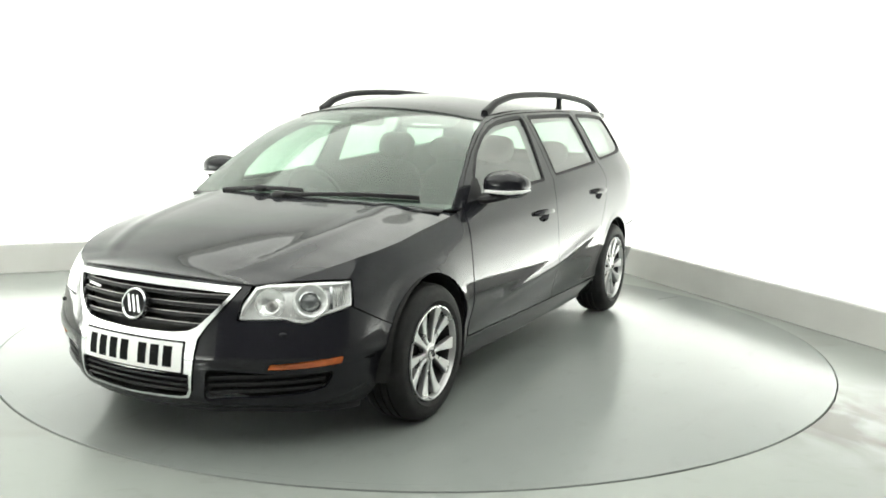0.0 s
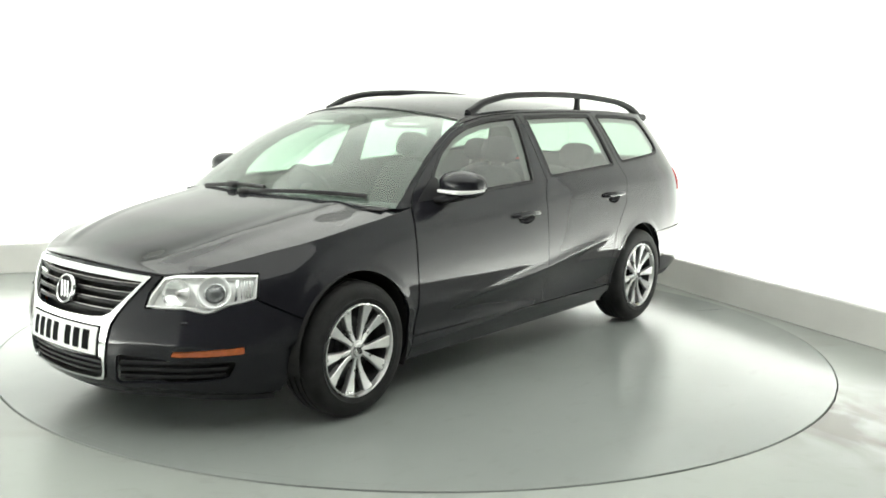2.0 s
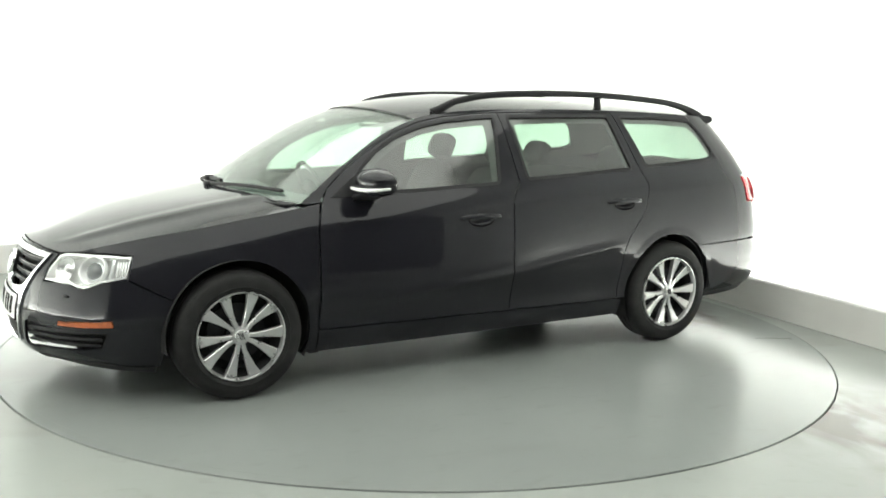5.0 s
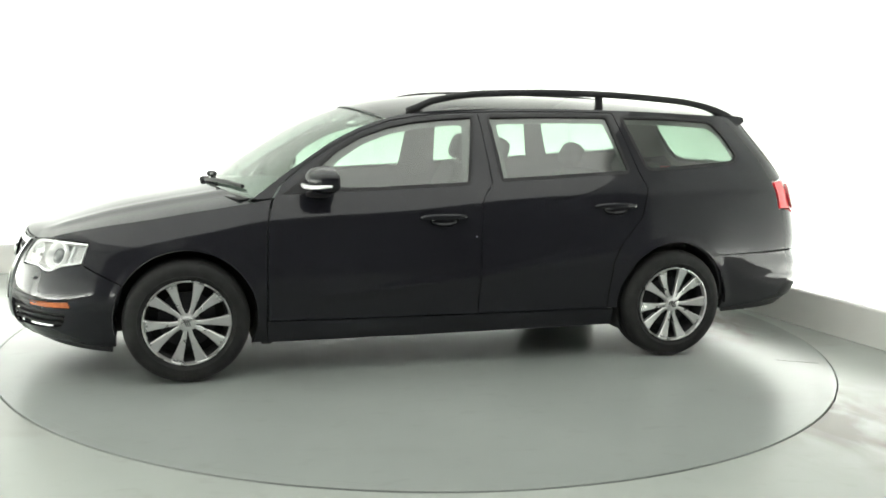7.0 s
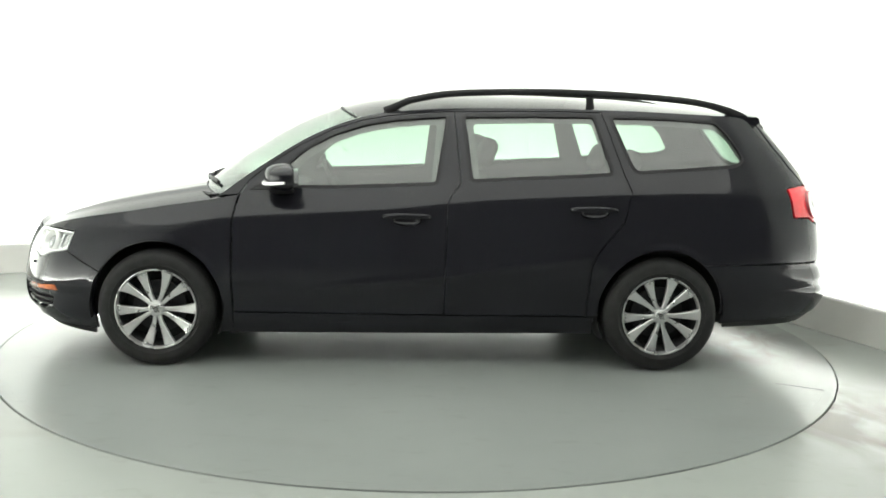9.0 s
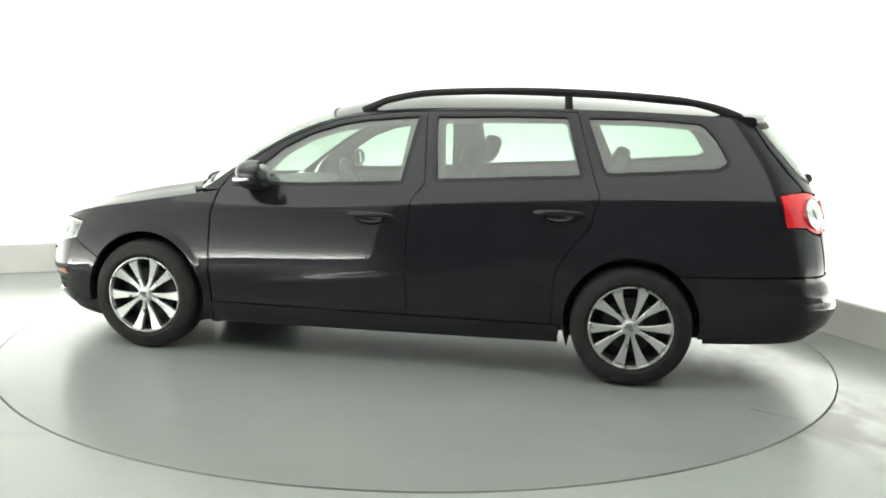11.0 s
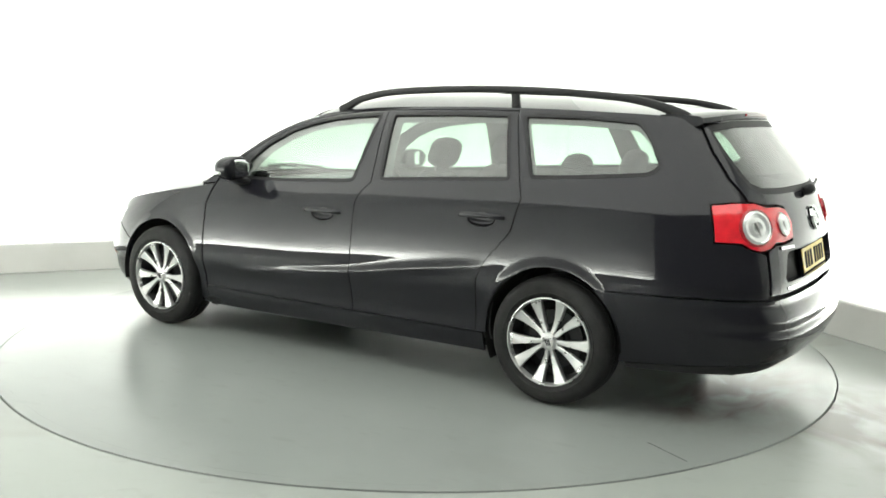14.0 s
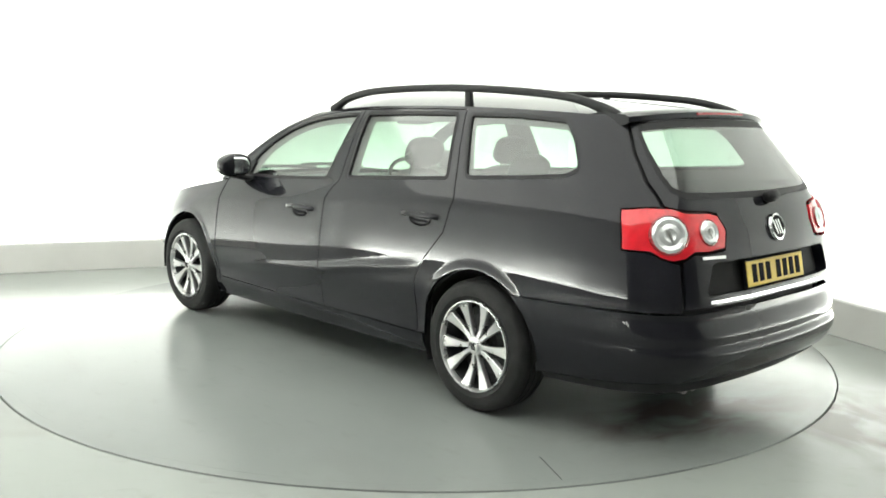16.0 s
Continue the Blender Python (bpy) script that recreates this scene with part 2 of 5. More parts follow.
# ---------- the car's skin: plan outline, pulled in by height ----------
def smooth_curve(knots):
    """A smooth, not overshooting curve through (x, y) knots, for arrays."""
    xs, ys = np.array([k[0] for k in knots], float), np.array([k[1] for k in knots], float)
    h, d = np.diff(xs), np.diff(ys) / np.diff(xs)
    m = np.concatenate([[d[0]], np.where(d[:-1] * d[1:] > 0, 2 * d[:-1] * d[1:] / (d[:-1] + d[1:] + 1e-12 * np.sign(d[1:] + d[:-1] + 1e-30)), 0), [d[-1]]])

    def at(x):
        x = np.clip(np.asarray(x, float), xs[0], xs[-1])
        i = np.clip(np.searchsorted(xs, x) - 1, 0, len(xs) - 2)
        t = (x - xs[i]) / h[i]
        return (ys[i] * (1 + 2 * t) * (1 - t) ** 2 + m[i] * h[i] * t * (1 - t) ** 2 + ys[i + 1] * t * t * (3 - 2 * t) + m[i + 1] * h[i] * t * t * (t - 1))
    return at


def ease(a, b, x):
    t = np.clip((np.asarray(x, float) - a) / (b - a), 0, 1)
    return t * t * (3 - 2 * t)


def spline(points, n=24):
    """A dense Catmull-Rom line through plane or space points."""
    p = np.array(points, float)
    p = np.vstack([2 * p[0] - p[1], p, 2 * p[-1] - p[-2]])
    out = []
    for i in range(1, len(p) - 2):
        t = np.linspace(0, 1, n, endpoint=False)[:, None]
        a, b, c, d = p[i - 1], p[i], p[i + 1], p[i + 2]
        out.append(0.5 * (2 * b + (c - a) * t + (2 * a - 5 * b + 4 * c - d) * t ** 2 + (3 * b - a - 3 * c + d) * t ** 3))
    return np.vstack(out + [p[-2][None]])


PLAN = spline([(2.272, -0.2), (2.285, 0), (2.272, 0.2), (2.224, 0.4), (2.118, 0.605), (2.005, 0.728), (1.855, 0.808), (1.6, 0.865), (1.355, 0.888), (0.9, 0.90), (0.3, 0.908),
               (-0.3, 0.91), (-0.9, 0.905), (-1.355, 0.895), (-1.75, 0.878), (-2.05, 0.843), (-2.265, 0.768), (-2.385, 0.615), (-2.435, 0.35), (-2.45, 0), (-2.43, -0.35)], 160)[160:-160]
PLAN_S = np.concatenate([[0], np.cumsum(np.hypot(*np.diff(PLAN, axis=0).T))])
LENGTH = 5.9063                                                 # half the way round, shared out along the doors
PLAN_S = PLAN_S - (PLAN_S[-1] - LENGTH) * ease(1.5, -1.5, PLAN[:, 0])
S_END = float(PLAN_S[-1])
CREASE = smooth_curve([(-2.5, 0.965), (-1.4, 0.955), (-0.47, 0.915), (0.25, 0.848), (0.92, 0.808), (1.3, 0.735), (1.6, 0.675), (1.9, 0.62), (2.3, 0.57)])
LOWER = smooth_curve([(0, 0.085), (0.08, 0.055), (0.17, 0.036), (0.24, 0.034), (0.33, 0.024), (0.40, 0.0110), (0.46, 0.0022), (0.525, 0), (0.62, 0.0028), (0.75, 0.0105), (0.88, 0.021), (1, 0.033)])
BUMPER = smooth_curve([(0, 0.09), (0.1, 0.055), (0.2, 0.030), (0.33, 0.013), (0.45, 0.004), (0.55, 0), (0.75, 0.009), (0.88, 0.020), (1, 0.033)])
UPPER = smooth_curve([(0, 0.033), (0.03, 0.045), (0.06, 0.059), (0.09, 0.075), (0.12, 0.092), (0.2, 0.130), (0.3, 0.178), (0.4, 0.232), (0.45, 0.264), (0.5, 0.31), (0.54, 0.37), (0.6, 0.46)])
NOSE = smooth_curve([(0.13, 0.13), (0.17, 0.08), (0.21, 0.035), (0.27, 0.006), (0.33, 0), (0.40, 0.004), (0.46, 0.016), (0.5, 0.026), (0.6, 0.05), (0.68, 0.08), (0.73, 0.11), (0.78, 0.17), (0.9, 0.32)])
TAIL = smooth_curve([(0.2, 0.17), (0.25, 0.12), (0.3, 0.06), (0.36, 0.018), (0.41, 0), (0.435, 0.001), (0.462, 0.018), (0.505, 0.020), (0.545, 0.036), (0.58, 0.052), (0.63, 0.053), (0.76, 0.074), (0.92, 0.115), (0.97, 0.135), (1.09, 0.192), (1.32, 0.365), (1.40, 0.43)])
SWAGE = smooth_curve([(-1.0, 0.655), (-0.55, 0.592), (-0.15, 0.528), (0.2, 0.49), (0.6, 0.446), (0.9, 0.42)])       # faint crease low on the doors
ARCH_Z, ARCH_R, AXLE = 0.325, 0.347, 1.355


def skin(s, z):
    """Points of the car's skin: s metres round the plan from the middle of the nose, to the left side, to the middle of the tail; z the height."""
    s, z = np.asarray(s, float), np.asarray(z, float)
    sign = np.where((s < 0) | (s > S_END), -1.0, 1.0)
    s = np.abs(s)
    s = np.where(s > S_END, 2 * S_END - s, s)
    cx, cy = np.interp(s, PLAN_S, PLAN[:, 0]), np.interp(s, PLAN_S, PLAN[:, 1])
    zc = CREASE(cx)
    ends = ease(1.55, 1.8, np.abs(cx))

    def depth(zz):
        q = (zz - 0.17) / (zc - 0.17)
        return np.where(zz < zc, LOWER(q) * (1 - ends) + BUMPER(q) * ends, UPPER(zz - zc))
    d = sum(w * depth(z + o) for o, w in ((-0.020, 0.1), (-0.0135, 0.15), (-0.0065, 0.17), (0.0, 0.16), (0.0065, 0.17), (0.0135, 0.15), (0.020, 0.1)))   # the crease is softly rounded
    x = cx - NOSE(z) * ease(1.5, 2.27, cx) + TAIL(z) * ease(-1.3, -2.45, cx)
    shelf = 0.016 * ease(0.408, 0.378, z) * ease(1.60, 1.72, cx) * ease(0.36, 0.46, cy)      # ledge over the front intakes
    x = x - shelf * ease(1.75, 2.1, cx)
    y = cy - (d + shelf) * np.clip(cy / 0.9, 0, 1)
    r = np.hypot(np.abs(x) - AXLE, z - ARCH_Z)
    y = y + 0.0045 * (1 - ease(0, 0.05, r - ARCH_R)) * ease(-0.1, -0.02, r - ARCH_R) * (cy > 0.5)
    y = y + 0.0076 * np.exp(-((z - SWAGE(cx) + 0.017) / 0.025) ** 2) * ease(0.78, 0.5, cx) * ease(-1.05, -0.75, cx) * (cy > 0.5)
    return np.stack([x, y * sign, z + 0 * x], -1)


def skin_normal(s, z):
    e = 0.004
    n = np.cross(skin(s + e, z) - skin(s - e, z), skin(s, z + e) - skin(s, z - e))
    return n / np.linalg.norm(n, axis=-1, keepdims=True)


S_FRONT, S_REAR = float(np.interp(-1.45, -PLAN[:, 0], PLAN_S)), float(np.interp(1.7, -PLAN[:, 0], PLAN_S))


def at_x(x, z):
    """(s, z) of the point of the left side at x."""
    s = np.linspace(0.3, S_END - 0.3, 900)
    return float(np.interp(-x, -skin(s, z + 0 * s)[:, 0], s)), z


def at_nose(y, z):
    s = np.linspace(0, S_FRONT, 400)
    return math.copysign(float(np.interp(abs(y), skin(s, z + 0 * s)[:, 1], s)), y), z


def at_tail(y, z):
    s = np.linspace(S_END, S_REAR, 400)
    v = float(np.interp(abs(y), skin(s, z + 0 * s)[:, 1], s))
    return (v if y >= 0 else 2 * S_END - v), z


# ---------- materials of the car ----------
PAINT = material("black_pearl_paint", (0.0086, 0.0086, 0.0116), 0.5, coat=1.0, spec=0.05)
PAINT.node_tree.nodes["Principled BSDF"].inputs["Coat IOR"].default_value = 1.385
PAINT.node_tree.nodes["Principled BSDF"].inputs["Coat Roughness"].default_value = 0.022
TRIM = material("black_plastic_trim", (0.013, 0.013, 0.014), 0.5, spread=0.15, scale=60, spec=0.3)
DARK = material("black_inner_metal", (0.006, 0.006, 0.006), 0.8)
CLOTH = material("dark_seat_cloth", (0.065, 0.067, 0.07), 0.9, spread=0.08, scale=9)
CABIN = material("grey_cabin_plastic", (0.085, 0.087, 0.09), 0.7, spread=0.06, scale=7)
LINER = material("pale_headliner", (0.42, 0.42, 0.40), 0.9, spread=0.05, scale=20)
LINING = material("grey_pillar_lining", (0.13, 0.132, 0.127), 0.85, spread=0.04, scale=5)
CHROME = material("polished_chrome", (0.80, 0.81, 0.82), 0.12, metal=1.0, rough_spread=0.03, scale=8)
SILVER = material("alloy_silver", (0.60, 0.60, 0.60), 0.30, metal=0.8, spread=0.06, scale=14, rough_spread=0.06)
# dark copy of the alloy: the shade behind the spokes is in its colour
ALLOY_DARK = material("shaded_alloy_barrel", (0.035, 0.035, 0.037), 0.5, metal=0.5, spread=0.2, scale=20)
RUBBER = material("tyre_rubber", (0.015, 0.015, 0.015), 0.68, spread=0.25, scale=18, bump=0.2, bump_scale=260, spec=0.25)
STEEL = material("brake_steel", (0.32, 0.31, 0.30), 0.45, metal=0.9, spread=0.15, scale=25)
REFLECTOR = material("lamp_reflector", (0.95, 0.95, 0.94), 0.22, metal=0.35, rough_spread=0.06, scale=20)
LAMP_METAL = material("bright_lamp_reflector", (0.92, 0.92, 0.92), 0.16, metal=0.75, rough_spread=0.05, scale=30)
PROJECTOR = material("dark_projector_glass", (0.10, 0.105, 0.11), 0.05, coat=1.0, spec=0.8)
RED_LENS = material("red_lamp_lens", (0.66, 0.014, 0.024), 0.12, coat=1.0, spread=0.12, scale=30, bump=0.1, bump_scale=180)
RED_DEEP = material("deep_red_lamp_ring", (0.30, 0.006, 0.012), 0.15, coat=1.0, spread=0.12, scale=30)
AMBER = material("amber_lamp_lens", (0.46, 0.10, 0.018), 0.15, coat=1.0, spread=0.25, scale=25)
CLEAR_LENS = material("silver_lamp_bowl", (0.9, 0.9, 0.89), 0.18, metal=0.6, bump=0.25, bump_scale=90)
PLATE_W = material("white_number_plate", (0.92, 0.92, 0.90), 0.3, spread=0.03, scale=20)
PLATE_Y = material("yellow_number_plate", (0.60, 0.42, 0.015), 0.35, spread=0.05, scale=20)
INK = material("plate_ink", (0.008, 0.008, 0.008), 0.8, spec=0.1)


def thin_glass(name, tint, gloss_floor=0.05, falloff=3.6):
    m = bpy.data.materials.new(name)
    m.use_nodes = True
    nt = m.node_tree
    nt.nodes.clear()
    out = nt.nodes.new("ShaderNodeOutputMaterial")
    mix = nt.nodes.new("ShaderNodeMixShader")
    clear = nt.nodes.new("ShaderNodeBsdfTransparent")
    clear.inputs["Color"].default_value = (*tint, 1)
    gloss = nt.nodes.new("ShaderNodeBsdfGlossy")
    gloss.inputs["Roughness"].default_value = 0.08
    facing = nt.nodes.new("ShaderNodeLayerWeight")
    facing.inputs["Blend"].default_value = 0.5
    power = nt.nodes.new("ShaderNodeMath")
    power.operation, power.inputs[1].default_value = "POWER", falloff
    scale = nt.nodes.new("ShaderNodeMath")
    scale.operation, scale.inputs[1].default_value, scale.inputs[2].default_value = "MULTIPLY_ADD", 0.95, gloss_floor
    nt.links.new(facing.outputs["Facing"], power.inputs[0])
    nt.links.new(power.outputs[0], scale.inputs[0])
    nt.links.new(scale.outputs[0], mix.inputs[0])
    nt.links.new(clear.outputs[0], mix.inputs[1])
    nt.links.new(gloss.outputs[0], mix.inputs[2])
    nt.links.new(mix.outputs[0], out.inputs[0])
    return m


GLASS = thin_glass("green_tinted_glass", (0.54, 0.665, 0.58), 0.12, 3.0)
SCREEN_GLASS = thin_glass("windscreen_glass", (0.78, 0.87, 0.81), 0.045, 3.9)
LENS = thin_glass("clear_lamp_cover", (0.95, 0.96, 0.96), 0.05)

# ---------- panels cut from the skin ----------
from mathutils import geometry


def resample(loop, step):
    out = []
    n = len(loop)
    for i in range(n):
        a, b = np.array(loop[i], float), np.array(loop[(i + 1) % n], float)
        k = max(1, int(math.ceil(np.hypot(*(b - a)) / step)))
        out += [tuple(a + (b - a) * j / k) for j in range(k)]
    return np.array(out)


def signed_area(p):
    x, y = p[:, 0], p[:, 1]
    return 0.5 * float(np.sum(x * np.roll(y, -1) - np.roll(x, -1) * y))


def fillet(loop, r, steps=5):
    """Rounds the corners of a loop."""
    p = [np.array(q, float) for q in loop]
    out = []
    n = len(p)
    for i in range(n):
        a, b, c = p[i - 1], p[i], p[(i + 1) % n]
        u, v = a - b, c - b
        lu, lv = np.hypot(*u), np.hypot(*v)
        k = min(r, 0.45 * lu, 0.45 * lv)
        s, e = b + u / lu * k, b + v / lv * k
        for j in range(steps + 1):
            t = j / steps
            out.append(tuple((1 - t) ** 2 * s + 2 * t * (1 - t) * b + t * t * e))
    return out


def shrink(p, gap):
    """Moves a counter-clockwise loop inwards."""
    t = np.roll(p, -1, 0) - np.roll(p, 1, 0)
    t = t / np.maximum(np.hypot(t[:, 0], t[:, 1]), 1e-9)[:, None]
    return p + np.stack([-t[:, 1], t[:, 0]], 1) * gap


def inside(p, loop):
    x, y = p[:, 0][:, None], p[:, 1][:, None]
    a, b = loop, np.roll(loop, -1, 0)
    cross = ((a[:, 1] > y) != (b[:, 1] > y)) & (x < (b[:, 0] - a[:, 0]) * (y - a[:, 1]) / (b[:, 1] - a[:, 1] + 1e-15) + a[:, 0])
    return cross.sum(1) % 2 == 1


def edge_distance(p, loop):
    a, b = loop, np.roll(loop, -1, 0)
    d = b - a
    t = np.clip(((p[:, None] - a) * d).sum(-1) / np.maximum((d * d).sum(-1), 1e-15), 0, 1)
    return np.sqrt((((a + t[..., None] * d) - p[:, None]) ** 2).sum(-1)).min(1)


def panel(name, loop, mat, parent, holes=(), side=1, inset=0.0, rim=0.014, step=0.035, gap=0.0025, label=""):
    """A sheet-metal, glass or plastic panel of the skin, bounded by a loop of (s, z), with folded edges. side -1: its mirror image."""
    loops = []
    for k, lp in enumerate([loop, *holes]):
        p = resample(lp, step)
        p[:, 0] *= side
        if signed_area(p) < 0:
            p = p[::-1]
        p = shrink(p, gap if k == 0 else -gap)
        loops.append(p)
    lo, hi = loops[0].min(0), loops[0].max(0)
    gx, gz = np.meshgrid(np.arange(lo[0] + step / 2, hi[0], step), np.arange(lo[1] + step / 2, hi[1], step))
    gx = gx + (np.arange(gx.shape[0]) % 2)[:, None] * step / 2
    g = np.stack([gx.ravel(), gz.ravel()], 1)
    keep = inside(g, loops[0])
    for h in loops[1:]:
        keep &= ~inside(g, h)
    g = g[keep]
    for lp in loops:
        if len(g):
            g = g[edge_distance(g, lp) > 0.45 * step]
    pts = np.vstack(loops + [g])
    edges, at = [], 0
    for lp in loops:
        n = len(lp)
        edges += [(at + i, at + (i + 1) % n) for i in range(n)]
        at += n
    co, _, faces, _, _, _ = geometry.delaunay_2d_cdt([Vector(v) for v in pts], edges, [], 0, 1e-7)
    co = np.array([tuple(v) for v in co])
    tri = np.array([f for f in faces if len(f) == 3])
    mid = co[tri].mean(1)
    ok = inside(mid, loops[0])
    for h in loops[1:]:
        ok &= ~inside(mid, h)
    tri = tri[ok]
    a, b, c = co[tri[:, 0]], co[tri[:, 1]], co[tri[:, 2]]
    flip = (b[:, 0] - a[:, 0]) * (c[:, 1] - a[:, 1]) - (b[:, 1] - a[:, 1]) * (c[:, 0] - a[:, 0]) < 0
    tri[flip] = tri[flip][:, ::-1]
    nrm = skin_normal(co[:, 0], co[:, 1])
    pos = skin(co[:, 0], co[:, 1]) - nrm * inset
    verts, norms, fs = [tuple(v) for v in pos], [tuple(v) for v in nrm], [tuple(int(i) for i in f) for f in tri]
    for k, lp in enumerate(loops if rim else []):
        n = len(lp)
        ln = skin_normal(lp[:, 0], lp[:, 1])
        top = skin(lp[:, 0], lp[:, 1]) - ln * inset
        tang = np.roll(top, -1, 0) - np.roll(top, 1, 0)
        out = np.cross(tang, ln) * (1 if k == 0 else -1)
        out /= np.maximum(np.linalg.norm(out, axis=1, keepdims=True), 1e-9)
        low = top - ln * rim
        base = len(verts)
        verts += [tuple(v) for v in top] + [tuple(v) for v in low]
        norms += [tuple(v) for v in out] * 2
        for i in range(n):
            j = (i + 1) % n
            f = (base + j, base + i, base + n + i, base + n + j)
            fs.append(f if k == 0 else f[::-1])
    me = bpy.data.meshes.new(name)
    me.from_pydata(verts, [], fs)
    me.materials.append(mat)
    for p in me.polygons:
        p.use_smooth = True
    me.normals_split_custom_set_from_vertices(norms)
    ob = new(name, me)
    ob.parent = parent
    if label:
        tagged(ob, label)
    return ob


def loft(name, grid, mat, parent, thick=0.006, label=""):
    """A smooth sheet with thickness through a grid of points (rows of arrays)."""
    g = np.array(grid)
    du = np.gradient(g, axis=1)
    dv = np.gradient(g, axis=0)
    n = np.cross(du, dv)
    n /= np.maximum(np.linalg.norm(n, axis=-1, keepdims=True), 1e-9)
    if n[..., 2].mean() < 0:
        n = -n
    r, c = g.shape[:2]
    verts = [tuple(v) for v in g.reshape(-1, 3)] + [tuple(v) for v in (g - n * thick).reshape(-1, 3)]
    norms = [tuple(v) for v in n.reshape(-1, 3)] + [tuple(-v) for v in n.reshape(-1, 3)]
    fs, o = [], r * c
    for i in range(r - 1):
        for j in range(c - 1):
            q = (i * c + j, i * c + j + 1, (i + 1) * c + j + 1, (i + 1) * c + j)
            fs += [q, tuple(o + k for k in reversed(q))]
    border = [i for i in range(c)] + [i * c + c - 1 for i in range(1, r)] + [(r - 1) * c + j for j in range(c - 2, -1, -1)] + [i * c for i in range(r - 2, 0, -1)]
    for a, b in zip(border, border[1:] + border[:1]):
        fs.append((b, a, o + a, o + b))
    me = bpy.data.meshes.new(name)
    me.from_pydata(verts, [], fs)
    p0 = me.polygons[0]
    if Vector(p0.normal).dot(Vector(norms[0])) < 0:
        me.flip_normals()
    me.materials.append(mat)
    for p in me.polygons:
        p.use_smooth = True
    me.normals_split_custom_set_from_vertices(norms)
    ob = new(name, me)
    ob.parent = parent
    if label:
        tagged(ob, label)
    return ob


def on_skin(s, z, off=0.0):
    """A frame on the skin: its y axis points outwards, its z axis up along the skin."""
    p, n = Vector(skin(s, z)), Vector(skin_normal(s, z))
    up = Vector(skin(s, z + 0.01)) - Vector(skin(s, z - 0.01))
    up = (up - n * up.dot(n)).normalized()
    x = n.cross(up)
    m = Matrix((x, n, up)).transposed().to_4x4()
    m.translation = p + n * off
    return m


def sweep(bm, path, widths, heights, steps=10, power=3.0, side_axis=None):
    """A bar with a rounded section along a path; sideways is y unless given."""
    path = [Vector(p) for p in path]
    rings = []
    for i, p in enumerate(path):
        t = (path[min(i + 1, len(path) - 1)] - path[max(i - 1, 0)]).normalized()
        y = Vector(side_axis or (0, 1, 0))
        y = (y - t * y.dot(t)).normalized()
        z = t.cross(y)
        row = []
        for k in range(steps):
            a = 2 * math.pi * k / steps
            c, s = math.cos(a), math.sin(a)
            row.append(bm.verts.new(p + y * math.copysign(abs(c) ** (2 / power), c) * widths[i] / 2 + z * math.copysign(abs(s) ** (2 / power), s) * heights[i] / 2))
        rings.append(row)
    for p, q in zip(rings, rings[1:]):
        for k in range(steps):
            bm.faces.new((p[k], p[(k + 1) % steps], q[(k + 1) % steps], q[k]))
    bm.faces.new(rings[0])
    bm.faces.new(list(reversed(rings[-1])))


def blob(bm, centre, radii, power=2.6, nu=28, nv=16, m=None):
    """A rounded-box body."""
    rows = []
    sg = lambda v, e: math.copysign(abs(v) ** e, v)
    for j in range(nv + 1):
        b = -math.pi / 2 + math.pi * j / nv
        rows.append([])
        for i in range(nu):
            a = 2 * math.pi * i / nu
            e = 2 / power
            v = Vector((centre[0] + radii[0] * sg(math.cos(b), e) * sg(math.cos(a), e), centre[1] + radii[1] * sg(math.cos(b), e) * sg(math.sin(a), e), centre[2] + radii[2] * sg(math.sin(b), e)))
            rows[-1].append(bm.verts.new(m @ v if m else v))
    for j in range(nv):
        for i in range(nu):
            bm.faces.new((rows[j][i], rows[j][(i + 1) % nu], rows[j + 1][(i + 1) % nu], rows[j + 1][i]))
    bmesh.ops.remove_doubles(bm, verts=[v for r in rows for v in r], dist=1e-6)


def faceted_bowl(bm, r, profile, n=14):
    """A bowl of flat facets, every ring turned by half a step; profile of (share of r, height)."""
    rows = []
    for k, (q, h) in enumerate(profile):
        rows.append([bm.verts.new((r * q * math.cos(2 * math.pi * (i + k / 2) / n), h, r * q * math.sin(2 * math.pi * (i + k / 2) / n))) for i in range(n)])
    for p, q in zip(rows, rows[1:]):
        for i in range(n):
            bm.faces.new((p[i], p[(i + 1) % n], q[i]))
            bm.faces.new((p[(i + 1) % n], q[(i + 1) % n], q[i]))
    bm.faces.new(rows[-1])


# ---------- outlines on the skin ----------
X = at_x
CANTRAIL = smooth_curve([(-1.95, 1.372), (-1.8, 1.388), (-1.48, 1.402), (-1.15, 1.41), (-0.8, 1.412), (-0.5, 1.408), (-0.2, 1.40), (0.0, 1.387), (0.155, 1.37), (0.282, 1.345),
                         (0.44, 1.295), (0.597, 1.22), (0.755, 1.12), (0.9, 1.02), (1.0, 0.945), (1.05, 0.91)])
SEAM = [(1.02, 0.905), (1.168, 0.879), (1.314, 0.856), (1.5, 0.823), (1.606, 0.805), (1.73, 0.784), (1.84, 0.760)]       # bonnet to wing
BELT_Z = smooth_curve([(-1.8, 1.122), (-1.2, 1.070), (-0.97, 1.055), (-0.3, 1.012), (-0.1, 0.993), (0.6, 0.952), (1.0, 0.92)])


def arc(sign, z0, z1):
    """The wheel arch from its front foot at z0 over the top to its rear foot at z1, as skin points."""
    a0 = math.asin((z0 - ARCH_Z) / ARCH_R)
    a1 = math.pi - math.asin((z1 - ARCH_Z) / ARCH_R)
    return [X(sign * AXLE + ARCH_R * math.cos(a0 + (a1 - a0) * i / 26), ARCH_Z + ARCH_R * math.sin(a0 + (a1 - a0) * i / 26)) for i in range(27)]


